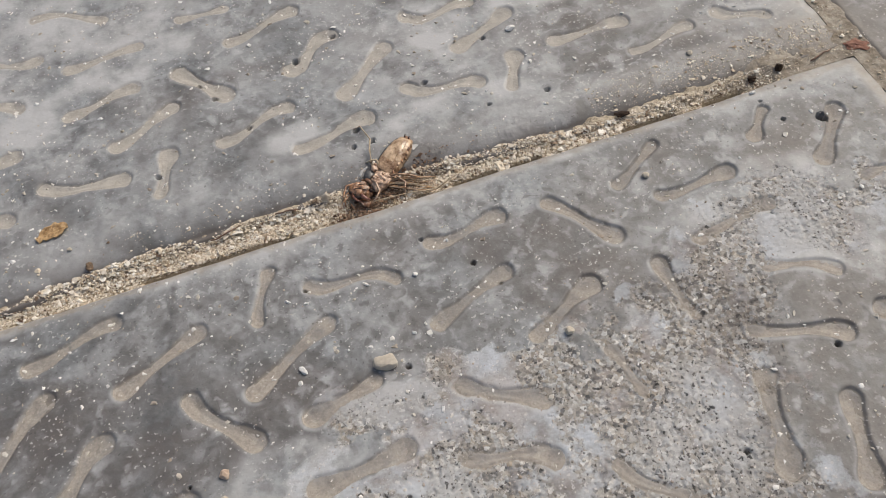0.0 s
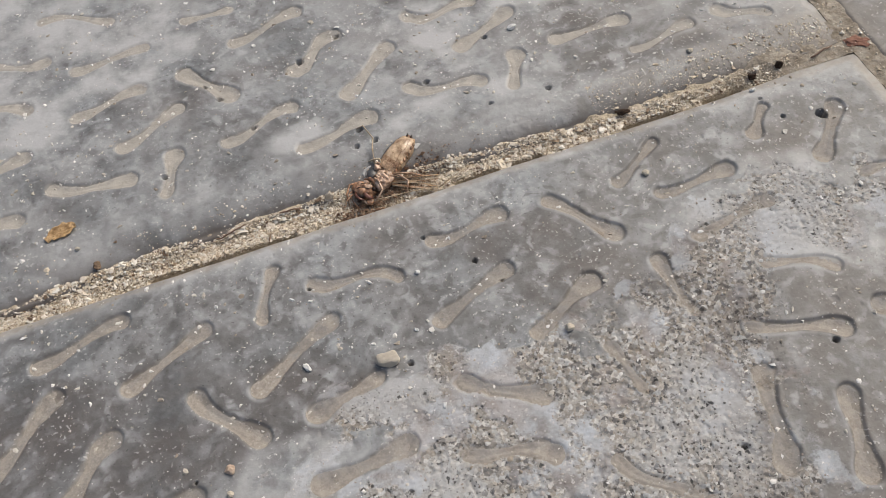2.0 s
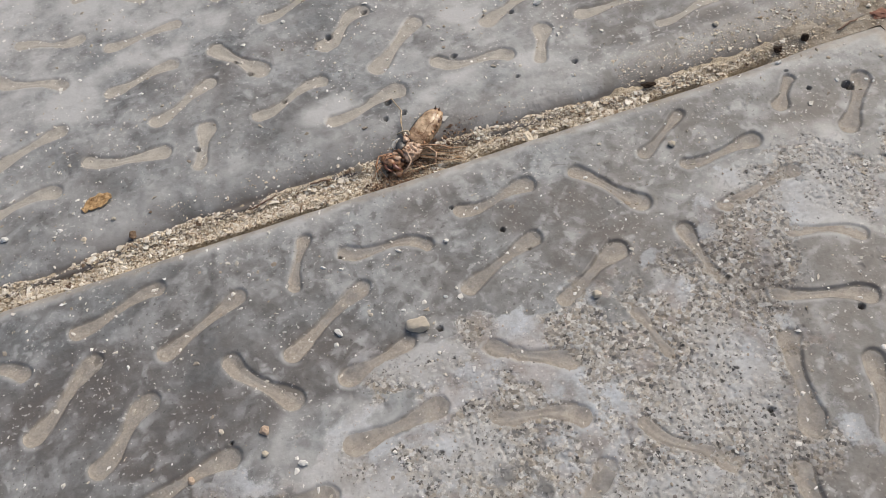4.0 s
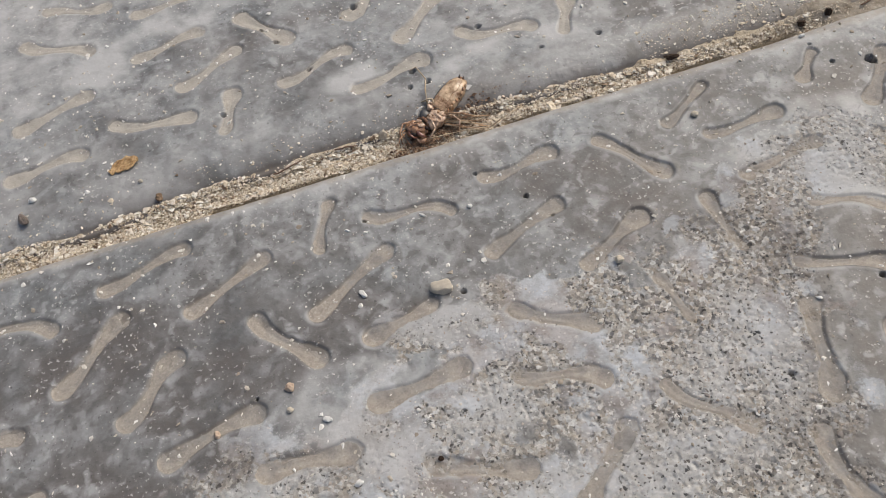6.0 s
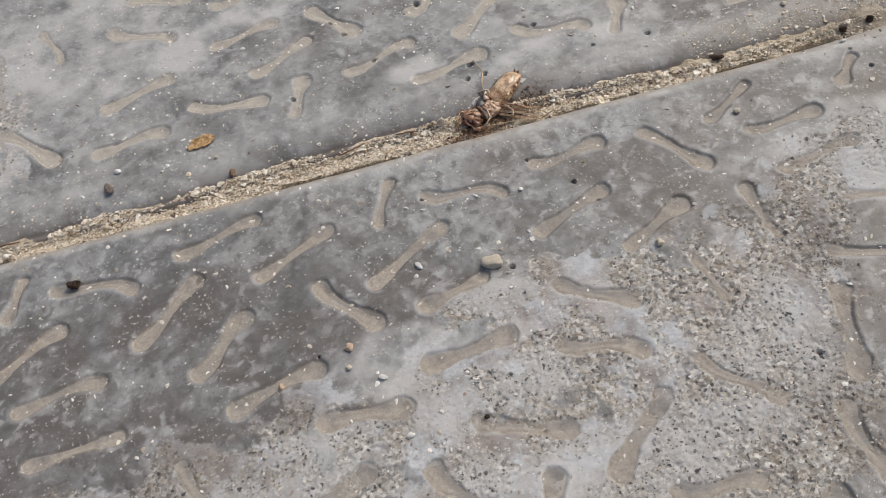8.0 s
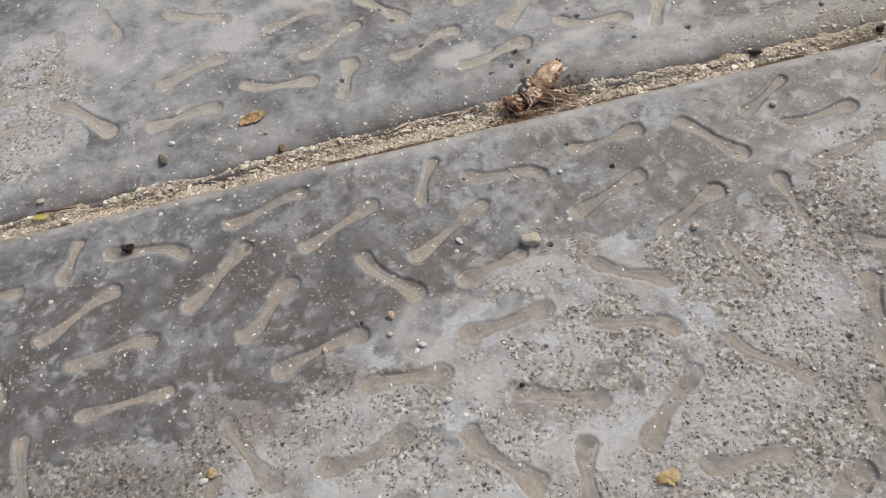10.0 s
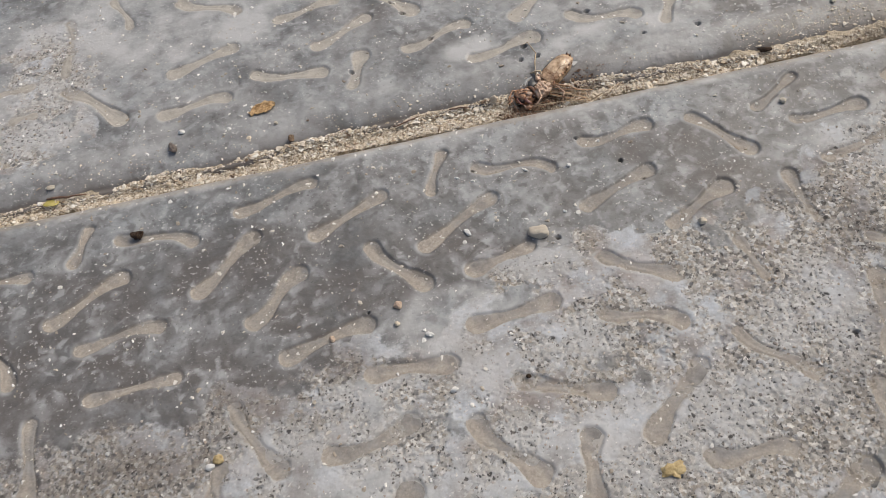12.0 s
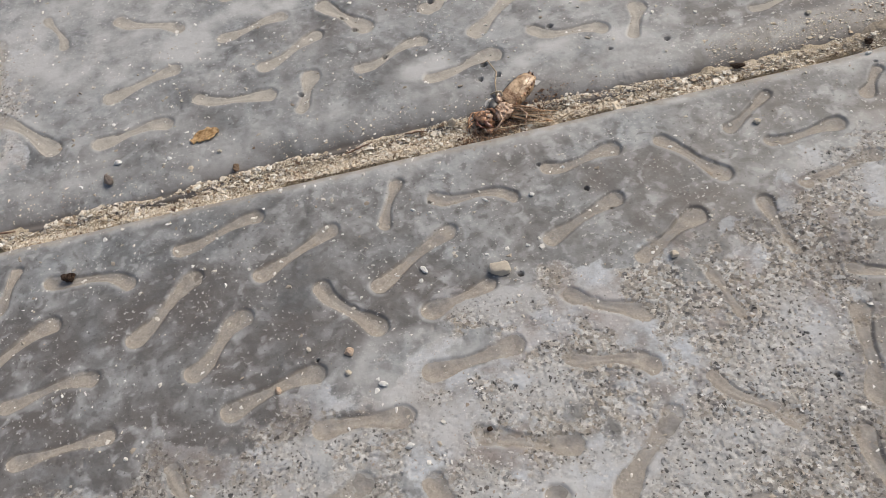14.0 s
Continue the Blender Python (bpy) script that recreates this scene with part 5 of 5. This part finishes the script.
    legs = [
        ([(10.4, 3.6, 2.8), (11.3, 5.2, 4.0), (14.4, 8.6, 6.0), (18.1, 11.7, 7.0), (20.3, 18.9, 7.0), (18.7, 21.0, 5.0)], straw),
        ([(12.0, 1.6, 3.4), (12.8, 3.8, 5.4), (11.4, 5.4, 5.0), (10.2, 7.4, 3.2)], straw),
        ([(5.6, -0.2, 3.8), (4.9, -3.0, 4.6), (3.4, -6.4, 4.2), (1.0, -6.6, 2.6), (-1.8, -5.9, 0.9)], pale),
        ([(8.6, -3.0, 2.6), (12.6, -6.2, 3.4), (13.6, -9.6, 1.4), (10.2, -12.2, -0.4)], pale),
        ([(11.6, -3.6, 3.0), (13.6, -6.4, 3.6), (16.8, -9.6, 2.4), (19.0, -12.4, 0.8)], front),
        ([(2.0, 4.6, 1.2), (-1.8, 6.2, 2.4), (-5.2, 4.8, 1.0), (-7.4, 1.8, -1.2)], chitin),
    ]
    for pts, m in legs:
        part("leg", tube_bm(pts, [0.50, 0.44, 0.38, 0.32, 0.24, 0.16]), m, bug, "thin jointed brown leg")
    part("feeler", tube_bm([(-2.6, 3.6, 1.6), (-5.0, 3.8, 2.0), (-6.2, 0.4, 0.8), (-6.4, -2.8, -1.0)], [0.3, 0.26, 0.2, 0.14]), chitin, bug)
    part("antenna", tube_bm([(-1.0, -5.0, 0.8), (2.4, -7.7, 0.8), (11.5, -14.1, 0.8), (18.3, -20.4, 0.8)], [0.26, 0.22, 0.18, 0.12], 5), straw, bug)
    part("antenna", tube_bm([(18.7, -20.6, 0.5), (25.8, -22.0, 1.2), (33.7, -24.1, 2.0)], [0.26, 0.2, 0.14], 5), straw, bug)
    part("antenna", tube_bm([(-3.6, 2.8, 1.6), (-8.0, 2.6, 1.2), (-10.6, -0.8, -0.8)], [0.24, 0.18, 0.12], 5), chitin, bug)


dead_insect(72.5, 11.0, -4.6, 30.6)


def insect_debris():
    rng = np.random.default_rng(61)
    n = 2200
    u, v = 86 + rng.normal(0, 9, n), 10.5 + rng.normal(0, 3.0, n)
    u[1500:], v[1500:] = 71 + rng.normal(0, 5, 700), 7.6 + rng.normal(0, 2.2, 700) - (u[1500:] - 86) * 0.2
    v = np.clip(v + (u - 86) * 0.2, 2.5, 19)
    r = np.clip(np.exp(rng.normal(-1.5, 0.5, n)), 0.12, 0.9)
    floor_z = np.where(v > 13.5, relief(FAR, u.copy(), np.maximum(v, 13.5))[0], bed_height(u, v) + 1.2)
    mat = make_grains("brown_debris", [(0.0, (0.05, 0.025, 0.014)), (0.5, (0.15, 0.085, 0.05)), (0.85, (0.30, 0.20, 0.13)), (1.0, (0.55, 0.44, 0.32))])
    ob = new("insect_debris", grain_mesh("insect_debris", np.stack([u, v, floor_z + 0.2 * r], -1), r, mat, rng, 0.4, 0.65))
    ob.matrix_world = PAVE
    tagged(ob, "dark brown crumbled debris round the dead insect", "debris", kind="stuff")


insect_debris()


# ---- the fly that crosses the paving ----
def small_fly():
    dark = make_plain("black_fly_shell", (0.008, 0.008, 0.010), (0.03, 0.027, 0.026), 900, 0.3, 0.2, 0.6)
    wing_m, nt, b = shader("smoky_wing", 0.3)
    b.inputs["Base Color"].default_value = (0.16, 0.13, 0.12, 1)
    b.inputs["Alpha"].default_value = 0.35
    fly = new("small_fly")
    tagged(fly, "small black fly passing over the slabs", "fly")
    part("head", blob_bm((2.5, 0, 0.2), (1.0, 1.1, 1.0), (0, 0, 0), 0.05, 1.0, 0, 16), dark, fly)
    part("thorax", blob_bm((0.4, 0, 0.4), (1.5, 1.15, 1.1), (0, 0, 0), 0.05, 1.0, 0, 16), dark, fly)
    part("abdomen", blob_bm((-2.6, 0, 0.0), (2.2, 1.1, 1.0), (0, 0, 0), 0.05, 1.0, 0, 16, -0.2), dark, fly)
    for s in (-1, 1):
        bm = bmesh.new()
        ring = [bm.verts.new(Vector((x, s * y, zz)) / 1000) for x, y, zz in ((0.6, 0.5, 1.2), (0.2, 2.6, 2.0), (-2.2, 4.6, 2.4), (-4.4, 4.2, 2.2), (-4.0, 2.2, 1.8), (-1.2, 0.7, 1.4))]
        bm.faces.new(ring)
        bmesh.ops.solidify(bm, geom=bm.faces[:], thickness=0.00006)
        part("wing", bm, wing_m, fly, "smoky clear wing")
        for k in range(3):
            x = 1.2 - 1.0 * k
            part("leg", tube_bm([(x, s * 0.7, -0.2), (x + 0.5 - 0.5 * k, s * 2.0, 0.3), (x + 0.7 - 0.8 * k, s * 2.8, -1.6)], [0.16, 0.12, 0.08], 5), dark, fly)
    return fly


fly = small_fly()


def motions():
    rows = [(0.0, -250, 90, 1.8, -20), (4.3, -250, 90, 1.8, -20), (4.5, -150, 62, 14, -25), (4.7, -58, 30, 12, -35), (4.8, -33, 15, 6, -60), (4.9, -29, 1.5, 6, -90),
            (5.0, -45, -17, 7, -125), (5.1, -54, -48, 8, -110), (5.2, -78, -100, 12, -115), (5.4, -150, -230, 14, -120), (5.6, -210, -300, 1.8, -130), (14.0, -210, -300, 1.8, -130)]
    walk(fly, [(t, at(u, v, z, 0, 0, a)) for t, u, v, z, a in rows])


motions()
